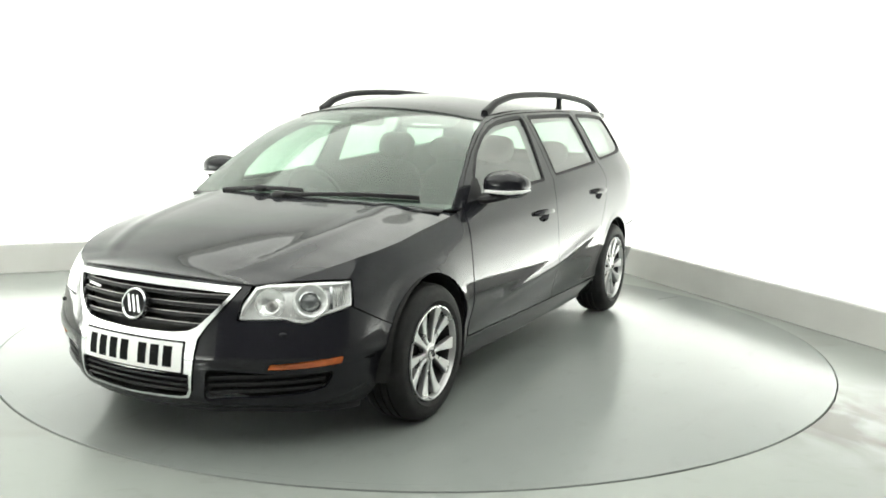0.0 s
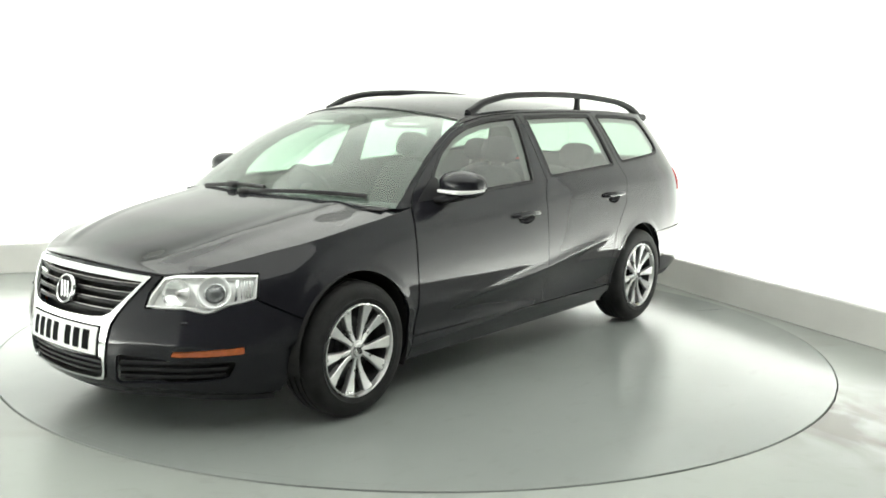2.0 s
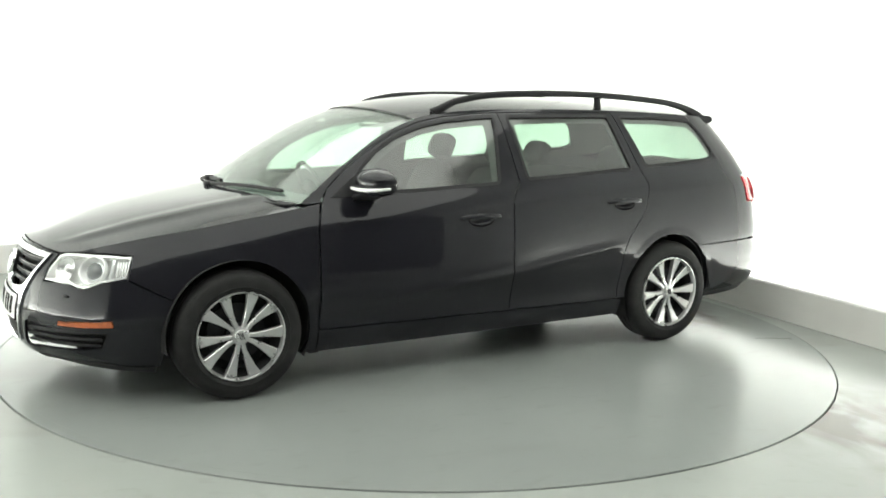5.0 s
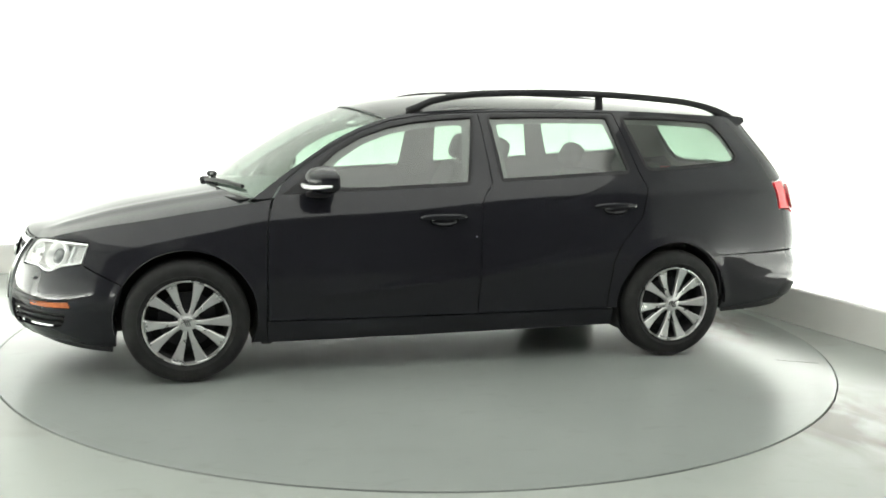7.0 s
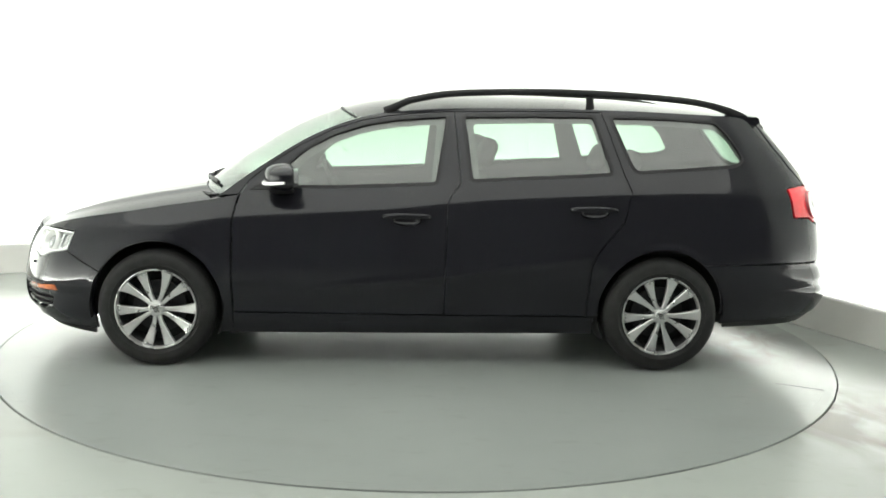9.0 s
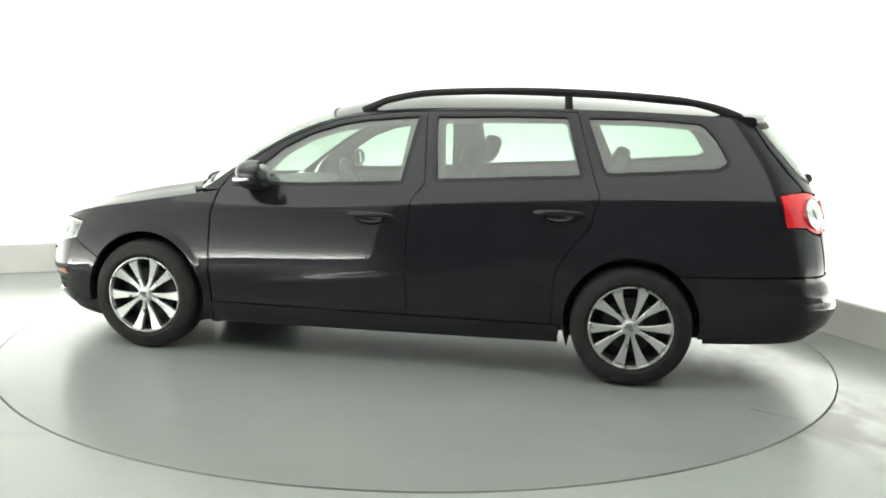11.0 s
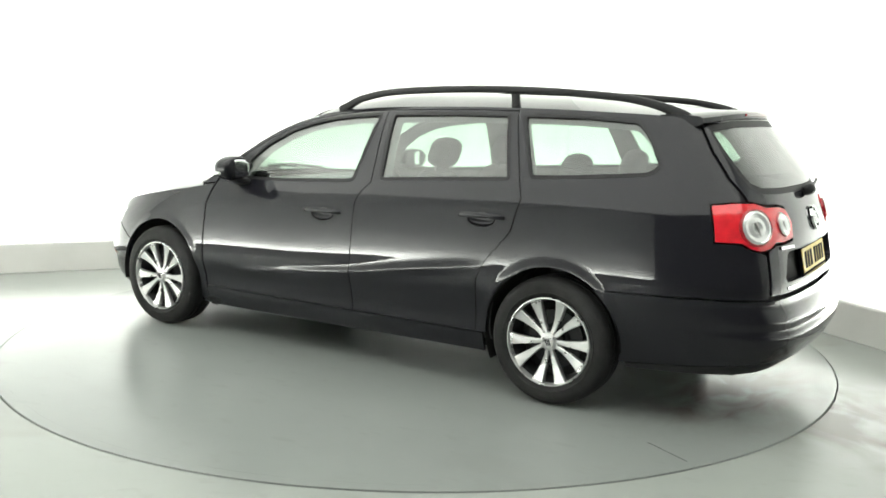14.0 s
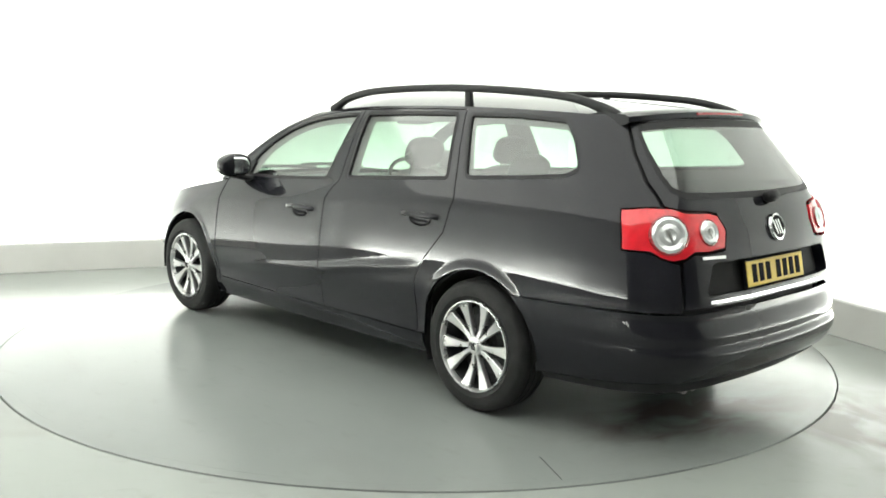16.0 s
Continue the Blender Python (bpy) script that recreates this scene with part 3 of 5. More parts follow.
HEAD_TOP = [(0.478, 0.567), (0.493, 0.62), (0.545, 0.688), (0.60, 0.700), (0.692, 0.704), (0.85, 0.706), (0.975, 0.701)]
HEAD_LOW = [(0.958, 0.606), (0.90, 0.594), (0.835, 0.583), (0.77, 0.557), (0.74, 0.552), (0.71, 0.555), (0.655, 0.569), (0.57, 0.567)]
WING_TOP = [X(x, z) for x, z in SEAM]
BONNET_EDGE = [(0.0, 0.722), (0.12, 0.721), (0.3, 0.714), (0.45, 0.704), (0.545, 0.697), (0.62, 0.704), (0.69, 0.711), (0.77, 0.732)] + WING_TOP[::-1]

DOOR_TOP_F = [(0.88, 0.995), (0.765, 1.09), (0.61, 1.19), (0.445, 1.272), (0.285, 1.327), (0.13, 1.355), (-0.05, 1.374), (-0.215, 1.384)]
DOOR_TOP_R = [(-0.215, 1.384), (-0.5, 1.393), (-0.8, 1.398), (-1.025, 1.396)]
B_SEAM = [(-0.25, 1.003), (-0.205, 0.95), (-0.18, 0.90), (-0.172, 0.55), (-0.172, 0.30)]
C_SEAM = [(-1.135, 1.06), (-1.168, 0.98), (-1.13, 0.82), (-1.0, 0.665), (-0.958, 0.57), (-0.945, 0.30)]

WINDOW_F = [(-0.125, 1.0), (-0.185, 1.366), (-0.05, 1.357), (0.13, 1.338), (0.28, 1.309), (0.44, 1.255), (0.59, 1.172), (0.70, 1.075), (0.745, 0.965), (0.4, 0.970)]
WINDOW_R = [(-0.305, 1.018), (-0.262, 1.367), (-0.65, 1.378), (-0.985, 1.380), (-1.075, 1.066), (-0.7, 1.043)]
WINDOW_Q = [(-1.185, 1.078), (-1.065, 1.380), (-1.35, 1.380), (-1.66, 1.362), (-1.73, 1.29), (-1.81, 1.16), (-1.76, 1.122), (-1.5, 1.10)]
# openings in the lining behind them
INNER_F = [(-0.098, 0.999), (-0.13, 1.336), (-0.05, 1.334), (0.13, 1.314), (0.28, 1.283), (0.44, 1.224), (0.58, 1.135), (0.66, 1.045), (0.685, 0.955), (0.4, 0.966)]
INNER_R = [(-0.345, 1.022), (-0.31, 1.343), (-0.65, 1.355), (-0.975, 1.358), (-1.065, 1.068), (-0.7, 1.045)]
INNER_Q = [(-1.205, 1.080), (-1.085, 1.357), (-1.35, 1.356), (-1.66, 1.340), (-1.725, 1.285), (-1.81, 1.155), (-1.76, 1.120), (-1.5, 1.10)]
TAIL_LAMP = [(4.978, 0.852), (4.992, 1.008), (5.10, 1.019), (5.213, 1.018), (5.28, 1.000), (5.40, 0.997), (5.462, 0.985), (5.497, 0.925), (5.472, 0.855), (5.36, 0.845), (5.294, 0.848), (5.245, 0.822), (5.19, 0.814),
             (5.14, 0.826), (5.10, 0.850)]

car = tagged(new("estate_car"), "glossy black estate car with silver alloy wheels on a turntable", "car")


def arc_loop(pts, n=3):
    return [X(x, z) for x, z in pts]


def side_panels(side):
    fl = lambda pts, r=0.03: fillet(arc_loop(pts), r)
    # front wing
    wing = [X(0.957, 0.180), X(0.962, 0.5), X(0.958, 0.80), X(0.935, 0.905), X(0.925, 0.925), X(1.0, 0.912)] + WING_TOP + [(0.77, 0.732), (0.69, 0.711), (0.70, 0.7075), (0.85, 0.7095), (0.980, 0.7045), (0.964, 0.60)] + arc(1, 0.50, 0.180)
    panel("front_wing", wing, PAINT, car, side=side, step=0.012)
    # doors
    front = [X(0.952, 0.30), X(0.957, 0.5), X(0.953, 0.80), X(0.925, 0.915)] + arc_loop(DOOR_TOP_F) + arc_loop(B_SEAM)
    grip_f, grip_r = X(0.035, 0.812), X(-0.965, 0.866)
    oval = lambda c: [(c[0] + 0.075 * math.cos(a), c[1] + 0.033 * math.sin(a)) for a in [2 * math.pi * i / 28 for i in range(28)]]
    doors = []
    for nm, lp, win, grip in (("front_door", front, WINDOW_F, grip_f), ("rear_door", [X(-0.172, 0.30)] + [X(*p) for p in B_SEAM[::-1]][1:] + arc_loop(DOOR_TOP_R) + arc_loop(C_SEAM), WINDOW_R, grip_r)):
        hole = fl(win, 0.028)
        door = panel(nm, lp, PAINT, car, [hole, oval(grip)], side, step=0.013)
        panel("window_seal", [(s, z) for s, z in grow(hole, 0.004)], TRIM, door, [grow(hole, -0.012)], side, inset=-0.0015, rim=0.01, gap=0, step=0.03)
        panel("window_pane", grow(hole, -0.004), GLASS, door, side=side, inset=0.007, rim=0.004, step=0.05, gap=0, label="green-tinted side window glass").visible_shadow = False
        bm = bmesh.new()                                        # bowl behind the grip
        rows = []
        for j in range(7):
            r = math.cos(j / 6 * math.pi / 2)
            d = 0.028 * math.sin(j / 6 * math.pi / 2)
            rows.append([bm.verts.new((0.076 * r * math.cos(a) + 0.0001, -d, 0.034 * r * math.sin(a))) for a in [2 * math.pi * i / 28 for i in range(28)]])
        for p, q in zip(rows, rows[1:]):
            for i in range(28):
                bm.faces.new((p[i], p[(i + 1) % 28], q[(i + 1) % 28], q[i]))
        part("handle_recess", bm, PAINT, door, smooth=True, m=on_skin(side * grip[0], grip[1], -0.001))
        bm = bmesh.new()
        pts = [(-0.125, 0.002, 0.016), (-0.105, 0.022, 0.018), (-0.05, 0.034, 0.020), (0.03, 0.036, 0.020), (0.09, 0.028, 0.018), (0.118, 0.016, 0.016), (0.128, 0.002, 0.015)]
        sweep(bm, [tuple(v) for v in spline(pts, 4)], [0.014] * 25, [0.019 + 0.009 * math.sin(math.pi * i / 24) for i in range(25)], 10, 2.6, (0, 1, 0))
        part("door_handle", bm, PAINT, door, "black painted pull handle", smooth=50, m=on_skin(side * grip[0], grip[1]))
    # sill under the doors
    sill = [X(0.957, 0.176), X(0.957, 0.298), X(0.4, 0.298), X(-0.95, 0.298), X(-0.985, 0.298), X(-0.985, 0.196), X(-0.4, 0.190)]
    panel("sill", sill, PAINT, car, side=side)
    # roof side frame with the windscreen pillar
    xs = np.linspace(1.03, -1.025, 40)
    rail = [X(float(x), float(CANTRAIL(x))) for x in xs]
    low = [X(0.93, 0.925)] + arc_loop(DOOR_TOP_F) + arc_loop(DOOR_TOP_R)[1:]
    panel("roof_side_frame", [X(1.0, 0.918)] + rail + low[::-1], PAINT, car, side=side, step=0.03)
    # rear quarter
    xs = np.linspace(-1.025, -1.86, 18)
    top = [X(float(x), float(CANTRAIL(x))) for x in xs]
    quarter = ([X(*p) for p in C_SEAM[::-1]] + [X(-1.025, 1.396)] + top + [(5.085, 1.383), (5.112, 1.345), (5.095, 1.23), (5.11, 1.12), (5.16, 1.05), (5.17, 1.024), (5.10, 1.022), (4.988, 1.012), (4.974, 0.849),
               (5.10, 0.846), (5.14, 0.822), (5.19, 0.810), (5.222, 0.80), (5.222, 0.607), X(-2.09, 0.607), X(-1.62, 0.592)] + arc(-1, 0.30, 0.592)[::-1])
    hole = fl(WINDOW_Q, 0.04)
    q = panel("rear_quarter_panel", quarter, PAINT, car, [hole], side, step=0.013)
    panel("window_seal", grow(hole, 0.004), TRIM, q, [grow(hole, -0.012)], side, inset=-0.0015, rim=0.01, gap=0, step=0.03)
    panel("quarter_window", grow(hole, -0.004), GLASS, q, side=side, inset=0.007, rim=0.004, step=0.05, gap=0, label="green-tinted fixed rear side glass").visible_shadow = False
    # inner door and side trim, closing the shell
    inner = [X(1.0, 0.19), X(1.0, 0.90)] + [X(float(x), float(BELT_Z(x)) - 0.035) for x in np.linspace(0.9, -1.85, 20)] + [(5.10, 1.06), (5.10, 0.5), X(-1.75, 0.30)] + arc(-1, 0.24, 0.30)[::-1]
    panel("side_trim", inner, CABIN, car, side=side, inset=0.045, rim=0.0, step=0.06)
    # pillar and roof-side lining
    up = [X(float(x), float(CANTRAIL(x)) - 0.012) for x in np.linspace(0.80, -1.84, 30)]
    lo = [X(float(x), float(BELT_Z(x)) - 0.06) for x in np.linspace(-1.80, 0.86, 20)]
    panel("pillar_lining", up + [(5.135, 1.335), (5.12, 1.23), (5.145, 1.11)] + lo, LINING, car, [grow(fl(v, 0.028), -0.008) for v in (INNER_F, INNER_R, INNER_Q)], side, inset=0.032, rim=0, gap=0, step=0.05)
    # weather strip behind the tailgate gap
    panel("weather_strip", [(5.02, 1.02), (5.02, 1.385), (5.19, 1.385), (5.15, 1.30), (5.15, 1.16), (5.20, 1.06), (5.24, 1.02)], TRIM, car, side=side, inset=0.02, rim=0, gap=0, step=0.03)
    # wheel housings
    for x in (AXLE, -AXLE):
        bm = bmesh.new()
        lathe(bm, [(0.35, 0.875 * side), (0.36, 0.80 * side), (0.36, 0.56 * side), (0.02, 0.56 * side)], 30, "y", a0=-0.2 if x > 0 else -0.44, a1=math.pi + (0.44 if x > 0 else 0.05))
        part("wheel_housing", bm, DARK, car, m=pose(x, 0, ARCH_Z))


def grow(loop, d):
    p = np.array(loop, float)
    if signed_area(p) < 0:
        p = p[::-1]
    return [tuple(v) for v in shrink(p, -d)]


for side in (1, -1):
    side_panels(side)

both = lambda pts: pts + [(-s, z) for s, z in pts[::-1] if s > 1e-6]                     # across the nose

# ---------- bonnet, windscreen, roof ----------
edge = []
for a, b in zip(BONNET_EDGE, BONNET_EDGE[1:]):
    k = max(1, math.ceil(math.dist(a, b) / 0.03))
    edge += [(a[0] + (b[0] - a[0]) * j / k, a[1] + (b[1] - a[1]) * j / k) for j in range(k)]
edge.append(BONNET_EDGE[-1])
EDGE = np.array([skin(s, z) for s, z in edge])
keep = [i for i in range(len(EDGE)) if EDGE[i, 1] > 0.05]
EDGE = EDGE[keep]
EDGE[:, 1] -= 0.003
RIDGE_Z = smooth_curve([(1.1, 0.955), (1.2, 0.948), (1.33, 0.926), (1.54, 0.890), (1.72, 0.853), (1.9, 0.801), (2.0, 0.770), (2.077, 0.744), (2.13, 0.730), (2.18, 0.722)])
BOW = smooth_curve([(0.98, 0.185), (1.3, 0.125), (1.6, 0.075), (1.9, 0.03), (2.1, 0.0), (2.3, 0.0)])
w = np.concatenate([-np.linspace(1, 0, 25)[:-1], np.linspace(0, 1, 25)])
rows = []
for ex, ey, ez in EDGE:
    lift = 1 - np.abs(w) ** float(np.interp(ex, [1.3, 1.7, 1.9, 2.1], [3.2, 2.5, 2.0, 1.8]))
    ridge = 0.010 * np.exp(-((np.abs(w) - 0.66) / 0.07) ** 2) * float(ease(2.12, 1.9, ex)) + 0.006 * (np.abs(w) < 0.66) * float(ease(2.12, 1.8, ex)) * ease(0.66, 0.5, np.abs(w))
    rows.append(np.stack([ex + float(BOW(ex)) * lift, ey * w, ez + (float(RIDGE_Z(ex + float(BOW(ex)))) - ez) * lift + ridge], -1))
loft("bonnet", rows, PAINT, car, 0.012, "glossy black bonnet with two raised creases")


def rail_point(x):
    return skin(*X(float(x), float(CANTRAIL(x))))


def screen_row(x):
    """A row of the windscreen across the car, from the pillar point at x."""
    v = (1.0 - x) / 0.70
    e = rail_point(x)
    ww = np.linspace(-1, 1, 29)
    lift = 1 - np.abs(ww) ** 2.1
    return np.stack([e[0] + (0.21 - 0.09 * v) * lift, ww * (e[1] - 0.004), e[2] + (0.012 + 0.045 * v) * lift], -1)


screen = [screen_row(x) for x in np.linspace(1.03, 0.30, 22)]
ob = loft("windscreen", screen, SCREEN_GLASS, car, 0.004, "clear green-tinted laminated windscreen")
ob.visible_shadow = False
bm = bmesh.new()
sweep(bm, [tuple(p + np.array((0.004, 0, 0.002))) for p in screen_row(0.312)], [0.014] * 29, [0.004] * 29, 8, 3, (1, 0, 0))
part("screen_seal", bm, TRIM, car, smooth=True)

roof_rows = []
for x in np.linspace(0.297, -1.885, 46):
    e = rail_point(x)
    ww = np.linspace(-1, 1, 33)
    lift = 1 - np.abs(ww) ** 2.2
    bow = 0.12 * float(ease(-0.6, 0.3, x)) - 0.09 * float(ease(-1.2, -1.9, x))
    crown = float(np.interp(x, [-1.9, -1.2, -0.2, 0.3], [0.030, 0.068, 0.086, 0.058]))
    roof_rows.append(np.stack([e[0] + bow * lift, ww * (e[1] - 0.003), e[2] + crown * lift], -1))
loft("roof", roof_rows, PAINT, car, 0.008)
loft("headliner", [r * np.array((1, 0.96, 1)) - np.array((0, 0, 0.035)) for r in roof_rows[2:-2]], LINER, car, 0.01, "pale fabric headliner")

# roof rails
for side in (1, -1):
    top = [(0.165, 1.388), (0.12, 1.412), (0.06, 1.442), (0.0, 1.462), (-0.187, 1.496), (-0.505, 1.514), (-0.825, 1.519), (-1.15, 1.512), (-1.479, 1.492), (-1.63, 1.472), (-1.74, 1.445), (-1.82, 1.412), (-1.86, 1.385)]
    line = spline([(x, (0.555 + 0.02 * math.sin(math.pi * (0.165 - x) / 1.95)) * side, z - 0.016) for x, z in top], 5)
    n = len(line)
    hs = [0.038 + 0.03 * math.exp(-((i / n) / 0.09) ** 2) * 0.6 + 0.05 * math.exp(-((1 - i / n) / 0.14) ** 2) * 0.6 for i in range(n)]
    bm = bmesh.new()
    sweep(bm, [tuple(p) for p in line], [0.042] * n, hs, 12, 3)
    ob = part("roof_rail", bm, TRIM, car, "matt black roof rail", smooth=50)
    bm = bmesh.new()
    sweep(bm, [(-0.975, 0.572 * side, 1.40), (-0.972, 0.572 * side, 1.45), (-0.968, 0.573 * side, 1.505)], [0.034, 0.030, 0.030], [0.052, 0.040, 0.046], 10, 4)
    part("rail_post", bm, TRIM, ob, smooth=50)

# ---------- nose ----------
SHIELD = [(0.0, 0.700), (0.25, 0.697), (0.492, 0.684), (0.44, 0.630), (0.388, 0.576), (0.345, 0.525), (0.318, 0.483), (0.308, 0.42), (0.306, 0.36), (0.303, 0.275), (0.29, 0.250), (0.25, 0.243), (0.0, 0.236)]
low_edge = [(0.0, 0.195), (0.3, 0.197), (0.6, 0.200), (0.8, 0.196), (0.93, 0.183), X(1.70, 0.172)]
ring = [(0.0, 0.716), (0.3, 0.708), (0.45, 0.698), (0.535, 0.690), (0.486, 0.622), (0.471, 0.562)] + HEAD_LOW[::-1] + [(0.966, 0.597)] + arc(1, 0.50, 0.50)[:1] + [X(AXLE + 0.347, 0.325), X(AXLE + 0.338, 0.25)] + low_edge[::-1]
FOG = fillet([(0.362, 0.368), (0.60, 0.352), (0.88, 0.352), (0.855, 0.285), (0.75, 0.266), (0.355, 0.238)], 0.02)
SIGNAL = fillet([(0.60, 0.370), (0.61, 0.392), (0.75, 0.404), (0.905, 0.416), (0.912, 0.382), (0.75, 0.374)], 0.008)
mir = lambda lp: [(-s, z) for s, z in lp]
bumper = panel("front_bumper", both(ring), PAINT, car, [both(SHIELD), FOG, mir(FOG), SIGNAL, mir(SIGNAL)], step=0.022)
for side in (1, -1):
    panel("fog_recess", grow(FOG, 0.012), DARK, bumper, side=side, inset=0.04, rim=0, gap=0)
    for k in range(3):
        z0 = 0.262 + 0.032 * k
        panel("fog_slat", [(0.37, z0), (0.84 + 0.01 * k, z0 + 0.02), (0.84 + 0.01 * k, z0 + 0.032), (0.37, z0 + 0.013)], TRIM, bumper, side=side, inset=0.012, rim=0.02, gap=0)
    panel("side_signal", grow(SIGNAL, -0.001), AMBER, bumper, side=side, inset=-0.002, rim=0.02, gap=0, label="amber side signal lens")
panel("lip", both([(0.0, 0.191), (0.3, 0.193), (0.6, 0.196), (0.8, 0.192), (0.93, 0.179), X(1.72, 0.168), X(1.72, 0.14), (0.93, 0.150), (0.6, 0.165), (0.0, 0.163)]), TRIM, bumper, inset=0.004)

grille = tagged(new("radiator_grille"))
grille.parent = car
UPPER_G = [(0.0, 0.672), (0.25, 0.669), (0.45, 0.660), (0.41, 0.622), (0.36, 0.575), (0.31, 0.530), (0.27, 0.512), (0.20, 0.503), (0.0, 0.497)]
LOWER_G = [(0.0, 0.338), (0.29, 0.345), (0.292, 0.285), (0.28, 0.262), (0.25, 0.255), (0.0, 0.248)]
panel("chrome_surround", both(SHIELD), CHROME, grille, [both(UPPER_G), both(LOWER_G)], inset=-0.010, rim=0.03, step=0.025, gap=0.001, label="bright chrome shield-shaped grille surround")
panel("grille_backing", both([(0.0, 0.69), (0.48, 0.68), (0.34, 0.52), (0.31, 0.25), (0.0, 0.24)]), DARK, grille, inset=0.05, rim=0)
for k in range(4):
    z0 = 0.528 + 0.038 * k
    half = float(np.interp(z0 + 0.012, [0.50, 0.53, 0.575, 0.622, 0.66], [0.20, 0.305, 0.355, 0.405, 0.445]))
    panel("grille_slat", both([(0.0, z0 + 0.013), (half, z0 + 0.013), (half - 0.012, z0), (0.0, z0)]), TRIM, grille, inset=0.006, rim=0.022, gap=0)
    bar = both([(0.0, z0 + 0.0165), (half, z0 + 0.0165), (half, z0 + 0.0135), (0.0, z0 + 0.0135)])
    panel("slat_edge", bar, STEEL, grille, inset=0.006, rim=0.004, gap=0)
for k in range(3):
    z0 = 0.266 + 0.024 * k
    panel("intake_slat", both([(0.0, z0 + 0.010), (0.285, z0 + 0.012), (0.285, z0 + 0.002), (0.0, z0)]), TRIM, grille, inset=0.004, rim=0.022, gap=0)


def round_badge(parent, m, r):
    bm = bmesh.new()
    lathe(bm, [(0.0005, 0.006), (r * 0.80, 0.006), (r * 0.82, 0.003), (r * 0.82, -0.03), (0.0005, -0.03)], 40)
    ob = part("badge", bm, DARK, parent, "round chrome-ringed badge on dark ground", smooth=30, m=m)
    bm = bmesh.new()
    lathe(bm, [(r * 0.80, 0.0), (r * 0.82, 0.011), (r * 0.88, 0.014), (r * 0.97, 0.011), (r, 0.0)], 40)
    part("badge_ring", bm, CHROME, ob, smooth=40)
    bm = bmesh.new()
    for x in (-0.36, 0.0, 0.36):
        box(bm, (-r * 0.09, 0.004, -r * 0.56), (r * 0.09, 0.012, r * 0.56), 0.002, pose(x * r, 0, 0, 0, 20, 0))
    part("badge_bars", bm, CHROME, ob)


round_badge(grille, on_skin(0.0, 0.590, 0.010), 0.066)


def number_plate(parent, m, mat, label, w=0.52, h=0.111):
    bm = bmesh.new()
    box(bm, (-w / 2 - 0.008, -0.012, -h / 2 - 0.008), (w / 2 + 0.008, 0.003, h / 2 + 0.008), 0.003)
    ob = part("number_plate", bm, INK, parent, label, m=m)
    bm = bmesh.new()
    box(bm, (-w / 2, 0.001, -h / 2), (w / 2, 0.006, h / 2), 0.002)
    part("plate_face", bm, mat, ob)
    x = -w / 2 + 0.035
    for i in range(7):
        bm = bmesh.new()
        box(bm, (x, 0.0055, -0.0395), (x + 0.041, 0.008, 0.0395), 0.001)
        part("plate_bar", bm, INK, ob)
        x += 0.0615 + (0.033 if i == 3 else 0)


# the front plate is bent round the nose
oblong = lambda a, b, c, d: [(a, c), (b, c), (b, d), (a, d)]
plate = panel("number_plate", oblong(-0.268, 0.268, 0.345, 0.471), INK, car, inset=-0.013, rim=0.01, gap=0, label="white front number plate with dark bars")
panel("plate_face", oblong(-0.26, 0.26, 0.352, 0.464), PLATE_W, plate, inset=-0.016, rim=0.004, gap=0)
start = -0.226
for i in range(7):
    panel("plate_bar", oblong(start, start + 0.041, 0.3685, 0.4475), INK, plate, inset=-0.0175, rim=0.002, gap=0)
    start += 0.0615 + (0.033 if i == 3 else 0)
bm = bmesh.new()
box(bm, (-0.045, 0.0, -0.006), (0.045, 0.006, 0.006), 0.002)
part("grille_script", bm, CHROME, grille, m=on_skin(-0.30, 0.633, 0.0))

